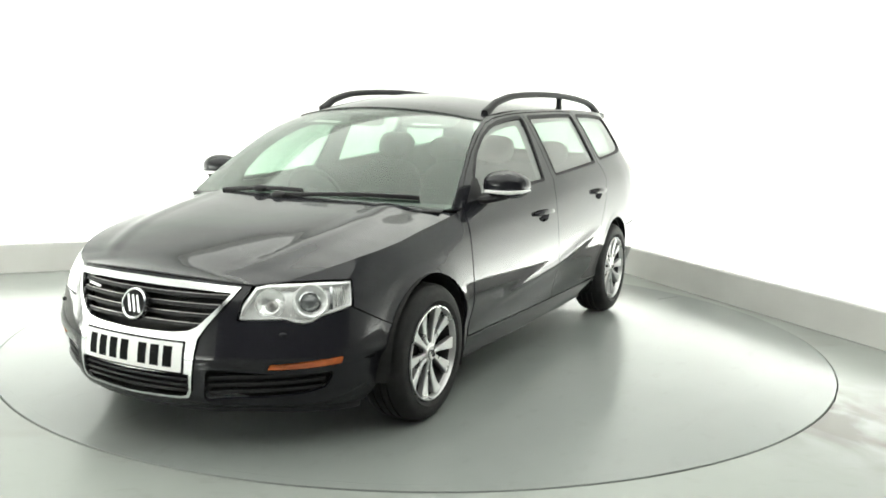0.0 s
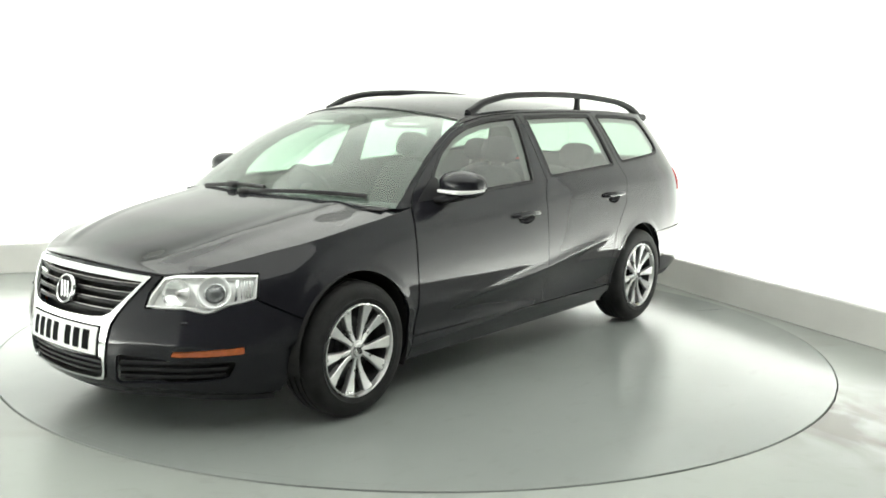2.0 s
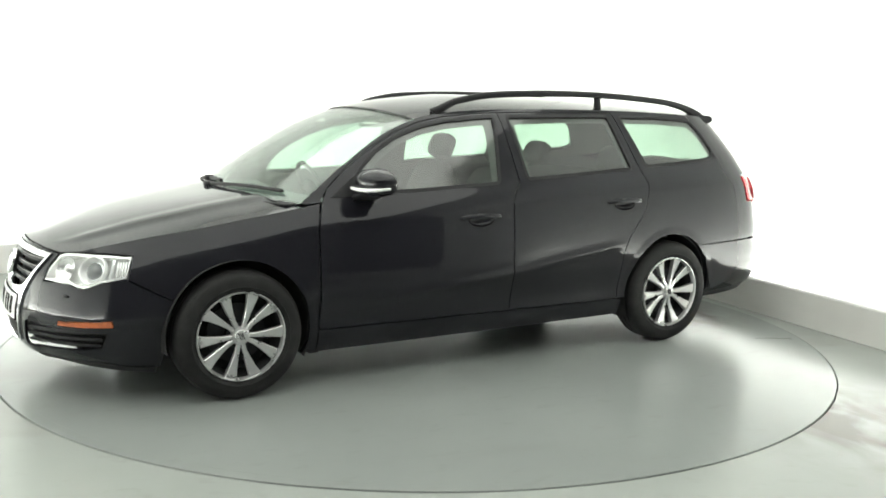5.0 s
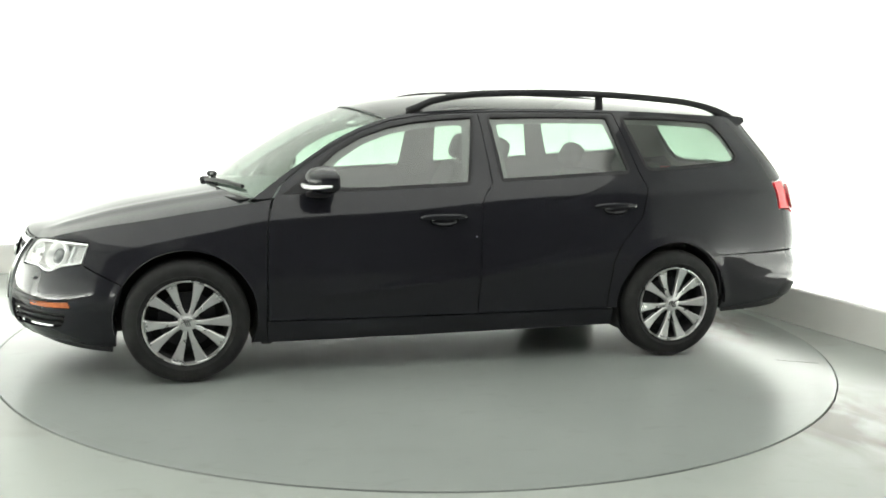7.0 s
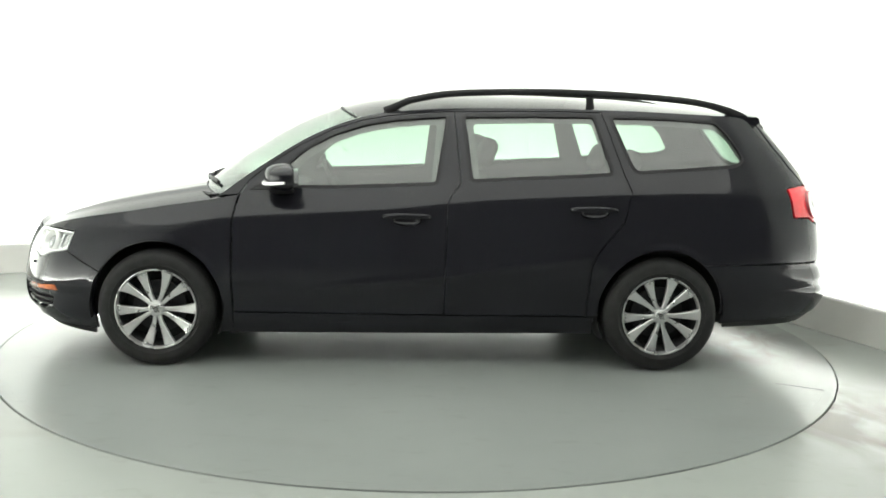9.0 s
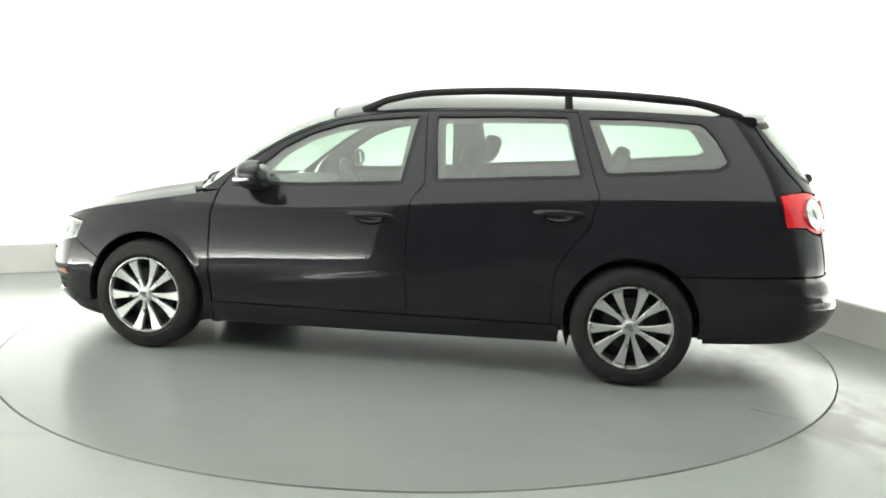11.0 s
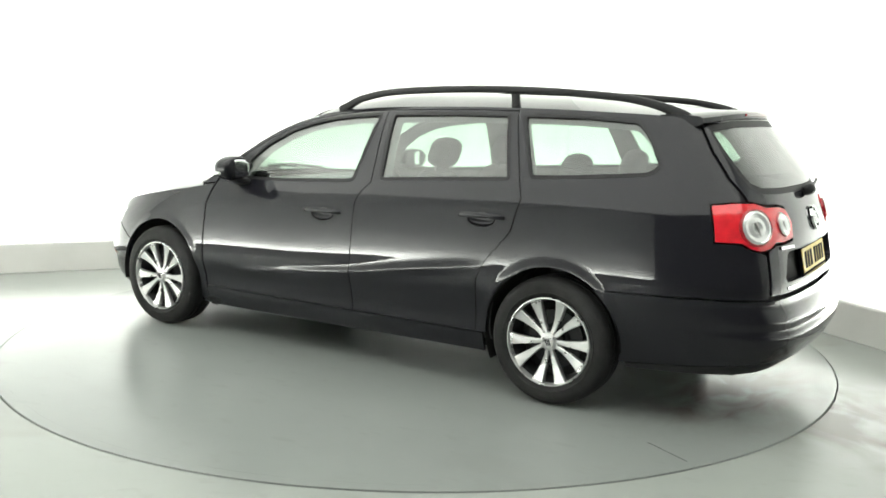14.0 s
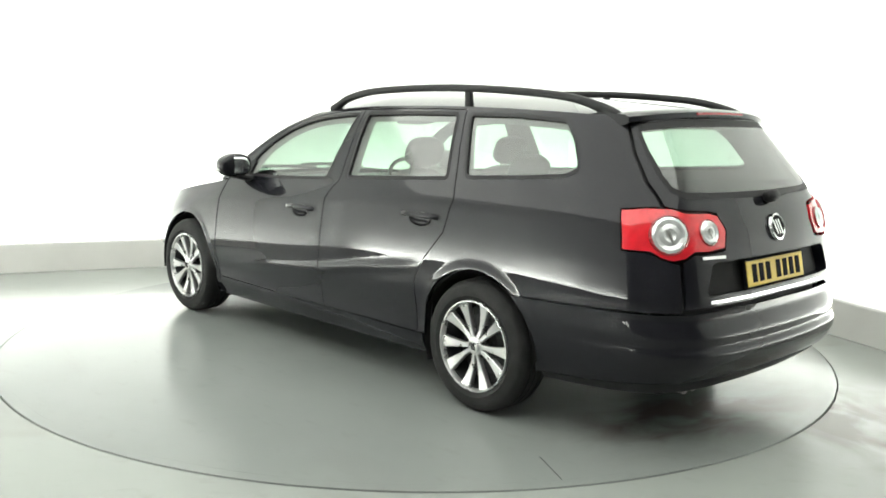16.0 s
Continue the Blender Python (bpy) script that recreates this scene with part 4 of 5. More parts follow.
for side in (1, -1):
    lamp = tagged(new("headlight"), "clear-lensed headlamp with round projector bowls")
    lamp.parent = car
    outline = HEAD_TOP + HEAD_LOW
    panel("lamp_housing", grow(outline, 0.004), REFLECTOR, lamp, side=side, inset=0.045, rim=0, gap=0, step=0.03)
    panel("lamp_rim", outline, REFLECTOR, lamp, [grow(outline, -0.014)], side=side, inset=0.004, rim=0.045, gap=0.002, step=0.02)
    panel("lamp_lens", outline, LENS, lamp, side=side, inset=-0.001, rim=0.006, step=0.025).visible_shadow = False
    bm = bmesh.new()                                            # high beam: a faceted reflector with its bulb cap
    faceted_bowl(bm, 0.060, ((1.0, 0.034), (0.86, 0.022), (0.62, 0.011), (0.36, 0.004), (0.2, 0.001)), 18)
    part("beam_reflector", bm, LAMP_METAL, lamp, m=on_skin(side * 0.605, 0.630, -0.043))
    bm = bmesh.new()
    lathe(bm, [(0.011, 0.0), (0.011, 0.018), (0.008, 0.023), (0.0005, 0.024)], 18)
    part("bulb_cap", bm, STEEL, lamp, smooth=40, m=on_skin(side * 0.605, 0.630, -0.042))
    r, m = 0.068, on_skin(side * 0.775, 0.638, -0.045)          # low beam: a projector in a deep ring
    bm = bmesh.new()
    lathe(bm, [(r * 1.04, 0.020), (r * 1.03, 0.036), (r * 0.97, 0.041), (r * 0.90, 0.039), (r * 0.80, 0.020), (r * 0.66, 0.008), (r * 0.62, 0.0)], 40)
    part("lamp_bowl", bm, REFLECTOR, lamp, smooth=40, m=m)
    bm = bmesh.new()
    lathe(bm, [(r * 0.66, 0.010), (r * 0.64, 0.016), (r * 0.58, 0.017), (r * 0.56, 0.012)], 36)
    part("projector_ring", bm, CHROME, lamp, smooth=40, m=m)
    bm = bmesh.new()
    lathe(bm, [(r * 0.57, 0.008), (r * 0.50, 0.020), (r * 0.36, 0.029), (r * 0.18, 0.034), (0.0005, 0.035)], 36)
    part("projector", bm, PROJECTOR, lamp, smooth=True, m=m)
    for k in range(5):                                          # ribs of the turn signal
        s0 = 0.893 + 0.014 * k
        panel("signal_rib", [(s0, 0.612), (s0 + 0.005, 0.612), (s0 + 0.008, 0.690), (s0 + 0.003, 0.690)], LAMP_METAL, lamp, side=side, inset=0.030, rim=0.014, gap=0)
    panel("inner_divider", [(0.86, 0.60), (0.872, 0.60), (0.885, 0.695), (0.873, 0.695)], CHROME, lamp, side=side, inset=0.02, rim=0.025, gap=0)

for side in (1, -1):                                            # headlamp washer covers
    bm = bmesh.new()
    blob(bm, (0, 0, 0), (0.016, 0.009, 0.008), 2.4)
    part("washer_nozzle", bm, PAINT, bumper, smooth=60, m=on_skin(side * 0.655, 0.512, 0.002))

# ---------- tail ----------
GATE_L = [(5.100, 1.380), (5.128, 1.345), (5.112, 1.23), (5.127, 1.122), (5.172, 1.052), (5.186, 1.026), (5.29, 1.010), (5.40, 1.006), (5.470, 0.993), (5.508, 0.926), (5.48, 0.846), (5.36, 0.836), (5.296, 0.838), (5.238, 0.81), (5.234, 0.62), (5.5, 0.628), (S_END, 0.634)]
gate_loop = [(S_END, 1.392), (5.5, 1.390), (5.25, 1.386)] + GATE_L
gate_loop = gate_loop + [(2 * S_END - s, z) for s, z in gate_loop[::-1] if s < S_END - 1e-6]
RG = [(S_END, 1.375), (5.40, 1.372), (5.165, 1.352), (5.158, 1.25), (5.185, 1.14), (5.225, 1.082), (5.30, 1.058), (5.5, 1.052), (S_END, 1.05)]
rg = RG + [(2 * S_END - s, z) for s, z in RG[::-1] if s < S_END - 1e-6]
REC = [(S_END, 0.810), (5.42, 0.806), (5.385, 0.79), (5.345, 0.69), (5.36, 0.668), (S_END, 0.672)]
rec = REC + [(2 * S_END - s, z) for s, z in REC[::-1] if s < S_END - 1e-6]
gate = panel("tailgate", gate_loop, PAINT, car, [rg, rec], step=0.024)
panel("rear_window", grow(rg, -0.001), GLASS, gate, inset=0.004, rim=0.006, step=0.05, gap=0, label="green-tinted heated rear window").visible_shadow = False
panel("window_border", grow(rg, 0.002), TRIM, gate, [grow(rg, -0.025)], inset=0.002, rim=0.006, gap=0)
panel("tailgate_trim", [(5.06, 0.30), (5.06, 1.04), (S_END, 1.04), (2 * S_END - 5.06, 1.04), (2 * S_END - 5.06, 0.30), (S_END, 0.30)], CABIN, gate, inset=0.075, rim=0, gap=0, step=0.06)
panel("window_frame_trim", grow(rg, 0.045), LINING, gate, [grow(rg, -0.020)], inset=0.030, rim=0, gap=0, label="grey inner trim round the rear window")
panel("plate_recess", grow(rec, 0.006), DARK, gate, inset=0.05, rim=0, gap=0)
panel("recess_wall", grow(rec, 0.001), PAINT, gate, [grow(rec, -0.003)], inset=0.0, rim=0.05, gap=0)
panel("chrome_strip", [(5.36, 0.652), (S_END, 0.657), (2 * S_END - 5.36, 0.652), (2 * S_END - 5.36, 0.639), (S_END, 0.643), (5.36, 0.639)], CHROME, gate, inset=-0.004, rim=0.012, gap=0, label="bright chrome strip")
round_badge(gate, on_skin(S_END, 0.915, 0.004), 0.062)
m = on_skin(S_END, 0.736, -0.030)
number_plate(gate, m, PLATE_Y, "yellow rear number plate with dark bars")
bm = bmesh.new()
box(bm, (-0.07, 0, -0.007), (0.07, 0.004, 0.007), 0.001)
part("script_bar", bm, CHROME, gate, m=on_skin(5.40, 0.822, 0.0))

# spoiler over the rear window
bm = bmesh.new()
rows = []
for i in range(31):
    v = -1 + 2 * i / 30
    y = 0.585 * v
    xe = -1.995 + 0.10 * abs(v) ** 2.4
    zc = 1.421 - 0.030 * abs(v) ** 2.2
    prof = [(xe + 0.16, zc + 0.006), (xe + 0.06, zc + 0.007), (xe - 0.02, zc + 0.002), (xe - 0.040, zc - 0.008), (xe - 0.044, zc - 0.030), (xe - 0.02, zc - 0.044), (xe + 0.08, zc - 0.052), (xe + 0.16, zc - 0.03)]
    rows.append([bm.verts.new((x, y, z)) for x, z in prof])
for p, q in zip(rows, rows[1:]):
    for k in range(len(p)):
        bm.faces.new((p[k], p[(k + 1) % len(p)], q[(k + 1) % len(p)], q[k]))
bm.faces.new(rows[0])
bm.faces.new(rows[-1][::-1])
spoiler = part("spoiler", bm, PAINT, gate, "black roof spoiler with red brake light", smooth=50)
bm = bmesh.new()
sweep(bm, [(-2.036 + 0.10 * abs(v / 0.585) ** 2.4, v, 1.406 - 0.03 * abs(v / 0.585) ** 2.2) for v in np.linspace(-0.2, 0.2, 11)], [0.014] * 11, [0.013] * 11, 8, 4, (1, 0, 0))
part("brake_light", bm, RED_DEEP, spoiler, smooth=True)

# rear wiper
bm = bmesh.new()
p0 = on_skin(S_END, 1.040, 0.018)
blob(bm, (0, 0.008, 0), (0.046, 0.030, 0.028))
wiper = part("rear_wiper", bm, TRIM, gate, smooth=True, m=p0)
bm = bmesh.new()
line = [skin(S_END + d, 1.045 + 0.055 * d) + skin_normal(S_END + d, 1.05) * 0.026 for d in np.linspace(0, 0.40, 9)]
sweep(bm, [tuple(p) for p in line], [0.030 - 0.0018 * k for k in range(9)], [0.014] * 9, 8, 3, (0, 0, 1))
part("wiper_arm", bm, TRIM, gate, smooth=True)

for side in (1, -1):
    lamp = tagged(new("tail_light"), "red tail lamp with two round silver bowls")
    lamp.parent = car
    panel("red_lens", TAIL_LAMP, RED_LENS, lamp, side=side, inset=-0.006, rim=0.03, step=0.025)
    for s, z, r in ((5.186, 0.917, 0.080), (5.385, 0.922, 0.054)):
        m = on_skin(side * s, z, 0.006)
        bm = bmesh.new()
        lathe(bm, [(r * 1.05, -0.014), (r * 1.04, 0.002), (r * 0.99, 0.005), (r * 0.94, 0.002)], 36)
        part("lamp_ring", bm, RED_DEEP, lamp, smooth=40, m=m)
        bm = bmesh.new()                                        # faceted bowl
        faceted_bowl(bm, r, ((0.95, 0.003), (0.80, 0.009), (0.58, 0.004), (0.34, 0.008), (0.12, 0.002)))
        part("round_lamp", bm, CLEAR_LENS, lamp, m=m)
        bm = bmesh.new()                                        # bulb holder across the bowl
        box(bm, (-r * 0.07, 0.003, -r * 0.5), (r * 0.07, 0.0105, r * 0.3), 0.003, pose(0, 0, 0, 0, 14 * side, 0))
        part("bulb_holder", bm, STEEL, lamp, m=m)
        bm = bmesh.new()
        lathe(bm, [(r * 0.97, 0.004), (r * 0.8, 0.0135), (r * 0.5, 0.0175), (0.0005, 0.0185)], 36)
        part("lamp_cover", bm, LENS, lamp, smooth=40, m=m).visible_shadow = False

# rear bumper
BR = [X(-1.575, 0.586)] + [X(-2.09, 0.600), (5.16, 0.600), (5.228, 0.600), (5.4, 0.606), (S_END, 0.612)]
BR_LOW = [X(-AXLE - 0.335, 0.262), X(-1.98, 0.285), X(-2.15, 0.30), (5.3, 0.325), (5.5, 0.33), (S_END, 0.335)]
br = arc(-1, 0.592, 0.592)[-1:] + BR[1:]
foot = [X(-AXLE - 0.345, 0.345), X(-AXLE - 0.30, 0.50)]
half = BR_LOW[::-1] + foot + br
rb = panel("rear_bumper", half + [(2 * S_END - s, z) for s, z in half[::-1] if s < S_END - 1e-6], PAINT, car, step=0.022)
vl = [X(-1.72, 0.262), X(-1.98, 0.281), X(-2.15, 0.296), (5.3, 0.321), (5.5, 0.326), (S_END, 0.331), (S_END, 0.255), (5.4, 0.25), X(-2.1, 0.245), X(-1.72, 0.235)]
up, dn = vl[:6], vl[6:]
panel("rear_valance", up + [(2 * S_END - s, z) for s, z in up[::-1] if s < S_END - 1e-6] + [(2 * S_END - s, z) for s, z in dn[::-1] if s < S_END - 1e-6] + dn, TRIM, rb, inset=0.006)
bm = bmesh.new()
for y in (0.40, 0.47):
    lathe(bm, [(0.030, 0.0), (0.032, -0.12), (0.028, -0.12), (0.026, -0.01)], 20, "x")
    for v in bm.verts[-80:]:
        v.co += Vector((-2.10, y, 0.245))
part("exhaust", bm, STEEL, car, smooth=40)

# ---------- underside ----------
bm = bmesh.new()
box(bm, (-2.15, -0.55, 0.20), (2.02, 0.55, 0.27), 0.02)
box(bm, (-0.98, -0.78, 0.205), (0.98, 0.78, 0.27), 0.02)
box(bm, (-2.2, -0.70, 0.30), (-1.75, 0.70, 0.36), 0.02)
for y in (-0.66, 0.66):                                         # splash guards behind the front wheels
    box(bm, (0.93, y - 0.15, 0.165), (0.988, y + 0.15, 0.31), 0.01)
part("underbody", bm, DARK, car)
bm = bmesh.new()
box(bm, (0.98, -0.55, 0.27), (1.06, 0.55, 0.86), 0.02)
part("bulkhead", bm, DARK, car)


# ---------- wheels ----------
def build_wheel():
    """A wheel about its hub, its outer face towards +y, with tyre, ten-spoke alloy, brake disc and cap."""
    wheel = new("wheel")
    wheel.parent = car
    tagged(wheel, "ten-spoke silver alloy wheel with black tyre")
    bm = bmesh.new()
    tread = [(0.3105, -0.155)]
    for y in (-0.128, -0.088, -0.05):
        tread += [(0.3125, y - 0.006), (0.304, y - 0.004), (0.304, y + 0.004), (0.3125, y + 0.006)]
    prof = [(0.205, -0.190), (0.235, -0.200), (0.275, -0.198), (0.298, -0.182)] + tread + [(0.3105, -0.026), (0.306, -0.012), (0.296, 0.004), (0.283, 0.014), (0.262, 0.018), (0.240, 0.018), (0.2385, 0.0205), (0.235, 0.018), (0.224, 0.014), (0.216, 0.006), (0.205, -0.02)]
    lathe(bm, prof, 72, closed=True)
    part("tyre", bm, RUBBER, wheel, smooth=35)
    bm = bmesh.new()
    lathe(bm, [(0.208, -0.03), (0.212, 0.002), (0.2165, 0.009), (0.2150, 0.016), (0.2100, 0.017), (0.2065, 0.010), (0.2050, -0.006), (0.203, -0.012)], 64)
    part("rim", bm, SILVER, wheel, smooth=40)
    # barrel behind the spokes, its shade painted in with the dark alloy
    bm = bmesh.new()
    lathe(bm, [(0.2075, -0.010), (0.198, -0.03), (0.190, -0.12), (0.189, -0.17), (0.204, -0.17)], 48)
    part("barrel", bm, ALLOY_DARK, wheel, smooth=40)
    bm = bmesh.new()
    lathe(bm, [(0.0005, -0.10), (0.187, -0.10), (0.187, -0.11), (0.0005, -0.11)], 40)
    part("barrel_back", bm, DARK, wheel)
    # disc darkened by colour too, as it sits in the wheel's shade
    bm = bmesh.new()
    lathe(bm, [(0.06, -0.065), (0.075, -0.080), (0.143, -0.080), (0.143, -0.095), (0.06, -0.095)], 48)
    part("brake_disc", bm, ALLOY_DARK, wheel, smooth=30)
    bm = bmesh.new()
    prev = None
    for r, off, half, y, t in ((0.034, 0.0095, 0.0100, -0.004, 0.022), (0.072, 0.0170, 0.0115, -0.008, 0.024), (0.115, 0.0305, 0.0165, -0.007, 0.026), (0.158, 0.0460, 0.0230, -0.002, 0.028), (0.1955, 0.0605, 0.0298, 0.005, 0.030)):
        c = [(off - half, y - t), (off - half, y - 0.004), (off - half + 0.004, y), (off + half - 0.004, y), (off + half, y - 0.004), (off + half, y - t)]
        row = [bm.verts.new((x, yy, r - (0.17 * (x - off) if r > 0.19 else 0))) for x, yy in c]
        if prev:
            for k in range(5):
                bm.faces.new((prev[k], prev[k + 1], row[k + 1], row[k]))
        prev = row
    right = mesh_of("spoke", bm, SILVER)
    bm = bmesh.new()
    bm.from_mesh(right)
    bmesh.ops.transform(bm, matrix=Matrix.Diagonal((-1, 1, 1, 1)), verts=bm.verts)
    left = mesh_of("spoke", bm, SILVER)
    for i in range(10):
        ob = new("spoke", (right, left)[i % 2])
        ob.parent = wheel
        ob.matrix_basis = pose(0, 0, 0, 0, 180 + 72 * (i // 2), 0)
    bm = bmesh.new()
    lathe(bm, [(0.049, -0.040), (0.047, -0.012), (0.042, -0.002), (0.034, 0.001), (0.0335, -0.002), (0.033, 0.004), (0.029, 0.008), (0.0005, 0.010)], 40)
    part("hub_cap", bm, SILVER, wheel, smooth=40)
    bm = bmesh.new()
    for x, tilt in ((-0.009, 20), (0.0, 20), (0.009, 20)):
        box(bm, (-0.0022, 0.006, -0.018), (0.0022, 0.0115, 0.018), 0, pose(x, 0, 0, 0, tilt, 0))
    part("cap_mark", bm, ALLOY_DARK, wheel)
    bm = bmesh.new()
    lathe(bm, [(0.009, -0.02), (0.009, -0.004), (0.006, -0.002), (0.0055, -0.010), (0.0004, -0.010)], 12)
    me = mesh_of("wheel_bolt", bm, ALLOY_DARK)
    for i in range(5):
        ob = new("wheel_bolt", me)
        ob.parent = wheel
        a = 2 * math.pi * i / 5 + math.pi / 2
        ob.matrix_basis = pose(0.056 * math.cos(a), -0.012, 0.056 * math.sin(a))
    return wheel


first = build_wheel()
first.matrix_basis = pose(AXLE, 0.880, 0.3125, 0, 2, 0)
copy_thing(first, pose(-AXLE, 0.882, 0.3125, 0, 3, 0))
copy_thing(first, pose(AXLE, -0.880, 0.3125, 0, 40, 180))
copy_thing(first, pose(-AXLE, -0.882, 0.3125, 0, 26, 180))

# ---------- door mirrors ----------
for side in (1, -1):
    bm = bmesh.new()
    blob(bm, (0, 0, 0), (0.090, 0.112, 0.070), 2.6, 36, 20)
    for v in bm.verts:                                          # rounded front, flat back, deeper inboard
        if v.co.x < -0.035:
            v.co.x = -0.035 + (v.co.x + 0.035) * 0.4
        v.co.z -= 0.16 * max(0, v.co.y * side - 0.02) * max(0, v.co.z) / 0.070
        v.co.x -= 0.28 * max(0, v.co.y * side)
        v.co.z *= 1 - 0.12 * max(0, v.co.x) / 0.09
    shell = part("door_mirror", bm, PAINT, car, "black door mirror with clear side repeater", smooth=60, m=pose(0.685, 0.925 * side, 1.030))
    bm = bmesh.new()
    sweep(bm, [(0.094, -0.07 * side, -0.030), (0.095, 0.0, -0.033), (0.076, 0.055 * side, -0.033), (0.036, 0.096 * side, -0.030), (-0.028, 0.116 * side, -0.024)], [0.020] * 5, [0.016, 0.020, 0.021, 0.019, 0.012], 8, 3, (1, 0, 0))
    part("repeater", bm, REFLECTOR, shell, smooth=50)
    bm = bmesh.new()
    blob(bm, (-0.055, 0.0, 0.0), (0.012, 0.088, 0.050), 3.5, m=pose(0, 0, 0, 0, 0, -15 * side))
    part("mirror_glass", bm, CHROME, shell, smooth=60)
    bm = bmesh.new()
    sweep(bm, [(0.012, 0.03 * side, -0.052), (0.012, -0.03 * side, -0.068), (0.012, -0.08 * side, -0.080), (0.014, -0.14 * side, -0.084)], [0.10, 0.12, 0.12, 0.13], [0.030, 0.036, 0.036, 0.040], 12, 3, (1, 0, 0))
    part("mirror_arm", bm, TRIM, shell, smooth=60)
    panel("mirror_base", fillet([X(0.875, 0.945), X(0.70, 0.955), X(0.675, 1.05), X(0.72, 1.055)], 0.015), TRIM, car, side=side, inset=-0.003, rim=0.01, gap=0)

# ---------- windscreen wipers and scuttle ----------
scuttle = [screen_row(x) * np.array((1, 0.955, 1)) + np.array((dx, 0, dz)) for x, dx, dz in ((1.045, 0.045, 0.006), (1.04, 0.02, 0.002), (1.02, 0.0, 0.003))]
loft("scuttle", scuttle, TRIM, car, 0.01)
for a, b in ((5.6, 15), (13, 25.5)):
    bm = bmesh.new()
    path = []
    for k in range(11):
        q = a + (b - a) * k / 10
        row = screen_row(1.015 - 0.035 * math.sin(math.pi * k / 10 * 0.6))
        i = int(q)
        p = row[i] + (row[min(i + 1, 28)] - row[i]) * (q - i)
        path.append(tuple(p + np.array((0.012, 0, 0.010))))
    sweep(bm, path, [0.020] * 11, [0.022] * 11, 8, 2.5, (1, 0, 0))
    wp = part("windscreen_wiper", bm, TRIM, car, "black windscreen wiper resting at the scuttle", smooth=True)
    bm = bmesh.new()
    blob(bm, tuple(path[0] if a > 10 else path[5]), (0.03, 0.04, 0.018))
    part("wiper_joint", bm, TRIM, wp, smooth=True)

# ---------- cabin ----------
bm = bmesh.new()
n = 13
rows = []
for x, z in ((1.10, 0.80), (1.10, 0.885), (1.02, 0.915), (0.86, 0.925), (0.74, 0.915), (0.68, 0.88), (0.70, 0.78), (0.78, 0.60)):
    rows.append([bm.verts.new((x + 0.08 * (1 - (y / 0.74) ** 2), y, z)) for y in np.linspace(-0.74, 0.74, n)])
for p, q in zip(rows, rows[1:]):
    for k in range(n - 1):
        bm.faces.new((p[k], p[k + 1], q[k + 1], q[k]))
part("dashboard", bm, CABIN, car, "dark grey moulded dashboard", smooth=40)
bm = bmesh.new()
rows = []
for i in range(32):
    a = 2 * math.pi * i / 32
    rows.append([bm.verts.new(((0.18 + 0.014 * math.cos(b)) * math.cos(a), (0.18 + 0.014 * math.cos(b)) * math.sin(a), 0.014 * math.sin(b))) for b in [2 * math.pi * k / 8 for k in range(8)]])
for i in range(32):
    p, q = rows[i], rows[(i + 1) % 32]
    for k in range(8):
        bm.faces.new((p[k], p[(k + 1) % 8], q[(k + 1) % 8], q[k]))
sw = part("steering_wheel", bm, TRIM, car, smooth=True, m=pose(0.50, -0.36, 0.88, 0, -66, 0))
bm = bmesh.new()
blob(bm, (0, 0, -0.01), (0.07, 0.06, 0.03))
box(bm, (-0.012, -0.17, -0.012), (0.012, 0.17, 0.004), 0.004)
part("wheel_boss", bm, TRIM, sw, smooth=40)


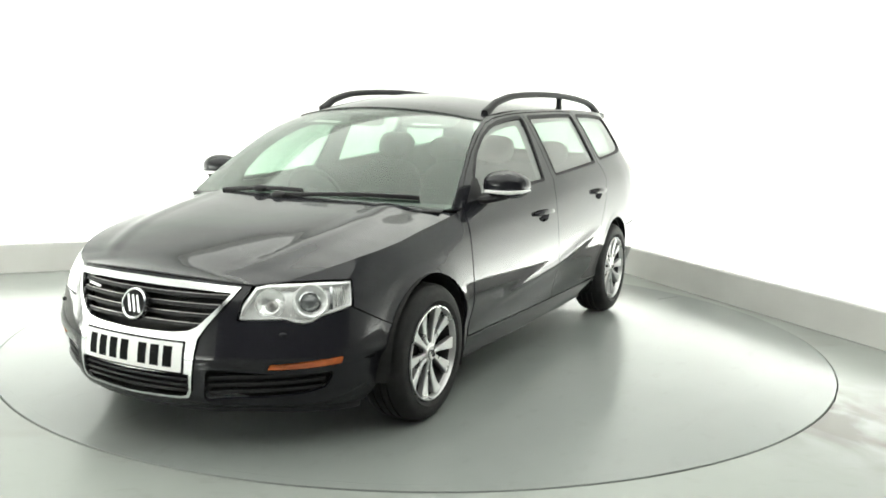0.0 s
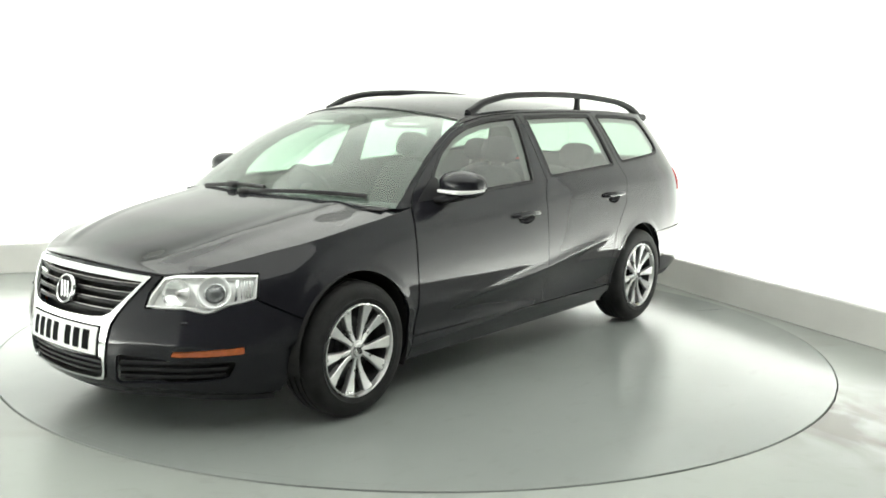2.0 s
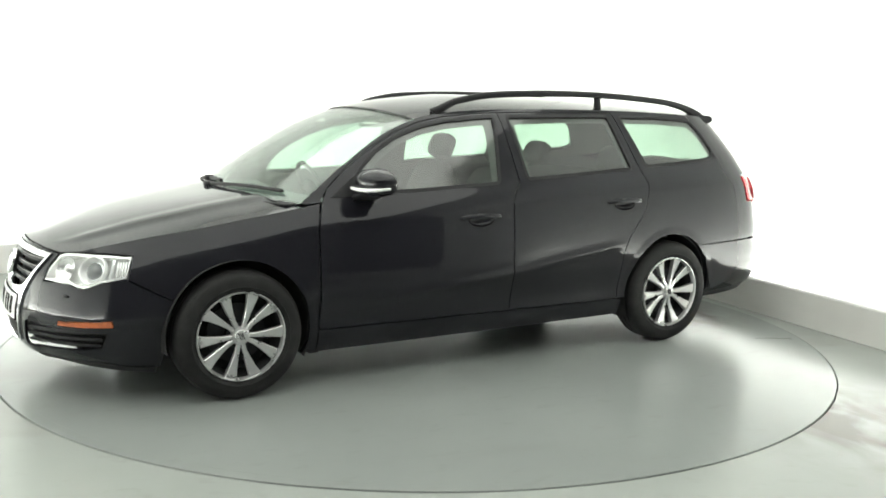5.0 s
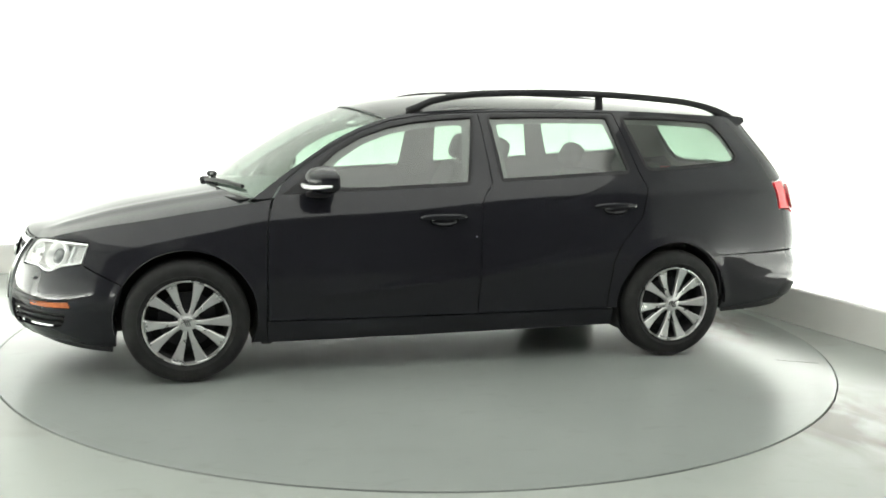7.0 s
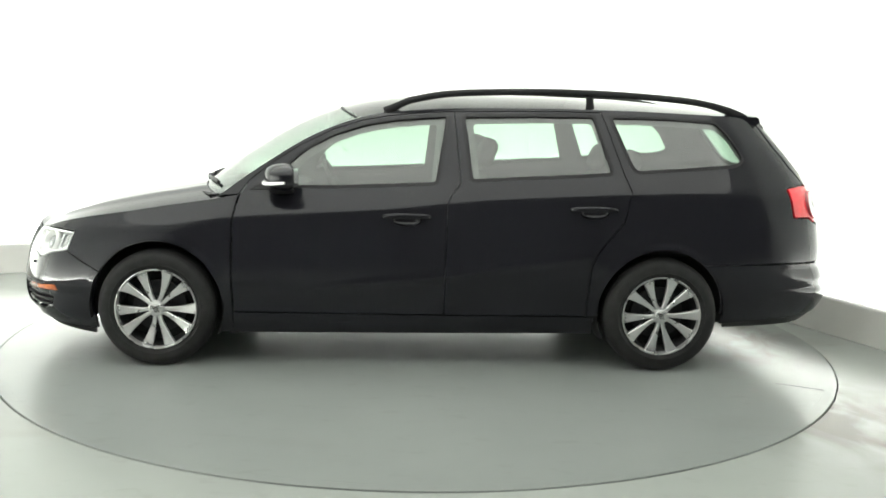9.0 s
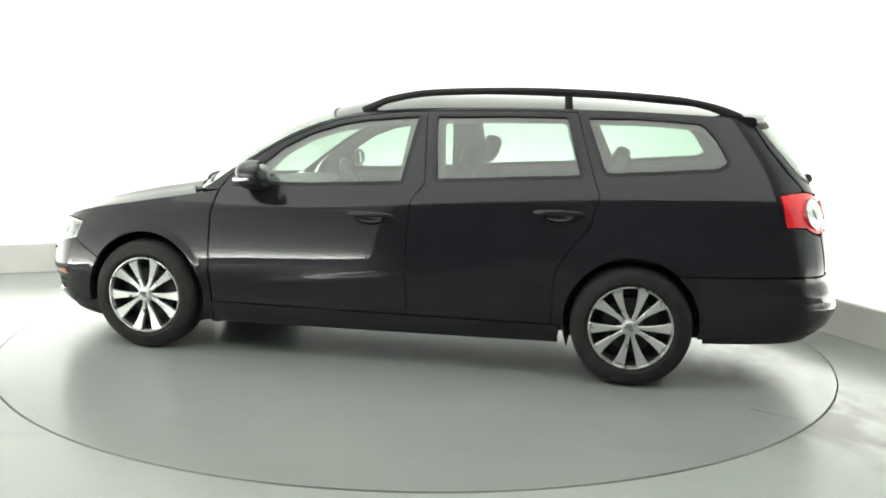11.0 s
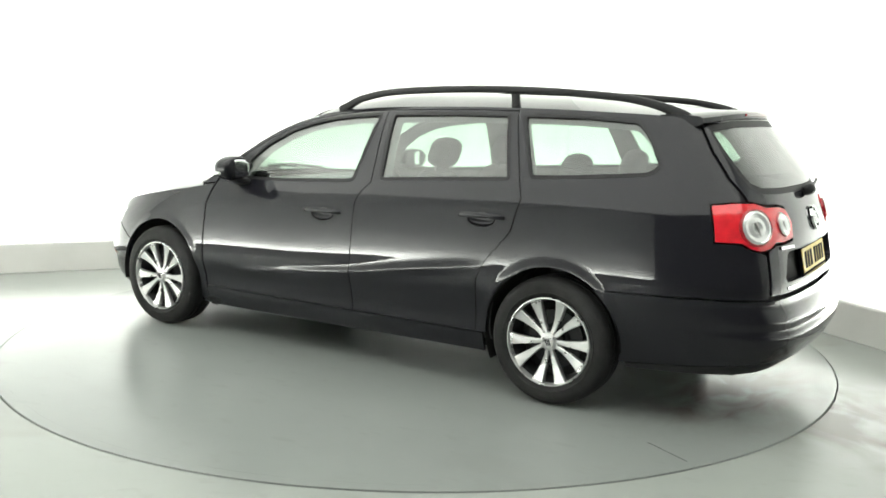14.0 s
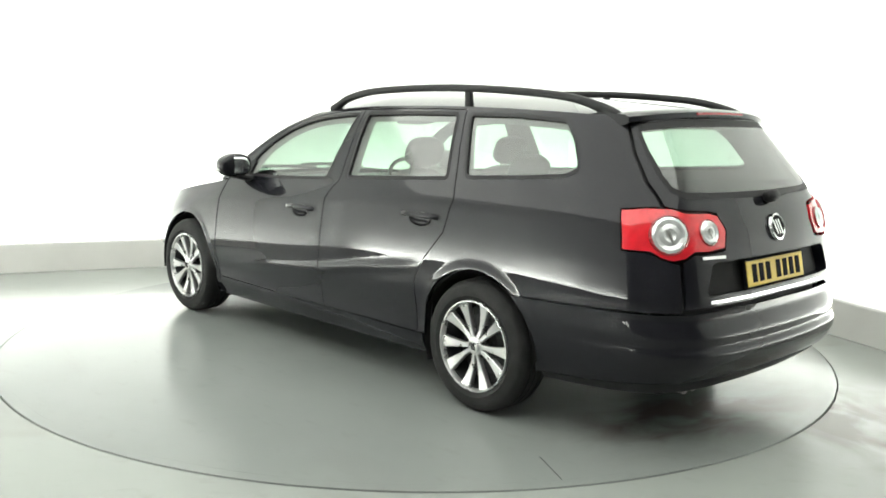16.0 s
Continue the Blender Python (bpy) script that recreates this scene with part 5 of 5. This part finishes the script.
def seat(name, x, y, width, parent=None, heads=(0.0,), rest=0.58, lean=-20, head_z=0.70):
    ob = tagged(new(name), "dark cloth car seat with headrest")
    ob.parent = car
    ob.matrix_basis = pose(x, y, 0.30)
    bm = bmesh.new()
    blob(bm, (0.24, 0, 0.12), (0.27, width / 2, 0.10), 4)
    part("cushion", bm, CLOTH, ob, smooth=60)
    bm = bmesh.new()
    blob(bm, (0, 0, rest / 2), (0.075, width / 2, rest / 2 + 0.03), 4)
    for v in bm.verts:
        v.co.y *= 1 - 0.22 * max(0, v.co.z / rest - 0.3)
    part("backrest", bm, CLOTH, ob, smooth=60, m=pose(0, 0, 0.16, 0, lean, 0))
    for h in heads:
        bm = bmesh.new()
        blob(bm, (0, 0, 0), (0.055, 0.125, 0.085), 3)
        m = pose(0, 0, 0.16, 0, lean, 0) @ pose(0.01, h, head_z)
        hr = part("headrest", bm, CLOTH, ob, smooth=60, m=m)
        for dy in (-0.05, 0.05):
            bm = bmesh.new()
            lathe(bm, [(0.007, -0.14), (0.007, 0.0)], 8, "z")
            part("headrest_post", bm, STEEL, hr, m=pose(0, dy, 0))
    return ob


seat("front_seat", -0.18, 0.36, 0.50, rest=0.60, head_z=0.735)
seat("front_seat", -0.18, -0.36, 0.50, rest=0.60, head_z=0.735)
seat("rear_seat", -1.00, 0, 1.30, heads=(-0.42, 0.42), rest=0.58, lean=-22, head_z=0.69)
bm = bmesh.new()
blob(bm, (0, 0, 0), (0.015, 0.115, 0.032), 3)
part("interior_mirror", bm, TRIM, car, smooth=True, m=pose(0.52, 0, 1.325))
for y in (-0.33, 0.33):
    bm = bmesh.new()
    blob(bm, (0, 0, 0), (0.075, 0.17, 0.009), 4)
    visor = part("sun_visor", bm, LINING, car, "grey sun visor folded up", smooth=60, m=pose(0.385, y, 1.322, 0, 24, 0))
    bm = bmesh.new()
    box(bm, (0.040, -0.09, 0.0085), (0.066, 0.09, 0.0115), 0.001)
    part("visor_label", bm, PLATE_W, visor)
bm = bmesh.new()
box(bm, (-2.12, -0.62, 0.60), (-1.22, 0.62, 0.64), 0.01)
part("boot_floor", bm, CABIN, car)


def motions():
    walk(turntable, [(t, pose(0, 0, 0, 0, 0, a)) for t, a in HEADING])
    rows = []
    for t, a in HEADING:
        c, s = math.cos(radians(a)), math.sin(radians(a))
        rows.append((t, pose(CAR_OFF[0] * c - CAR_OFF[1] * s, CAR_OFF[0] * s + CAR_OFF[1] * c, 0.004, 0, 0, a)))
    walk(car, rows)


motions()
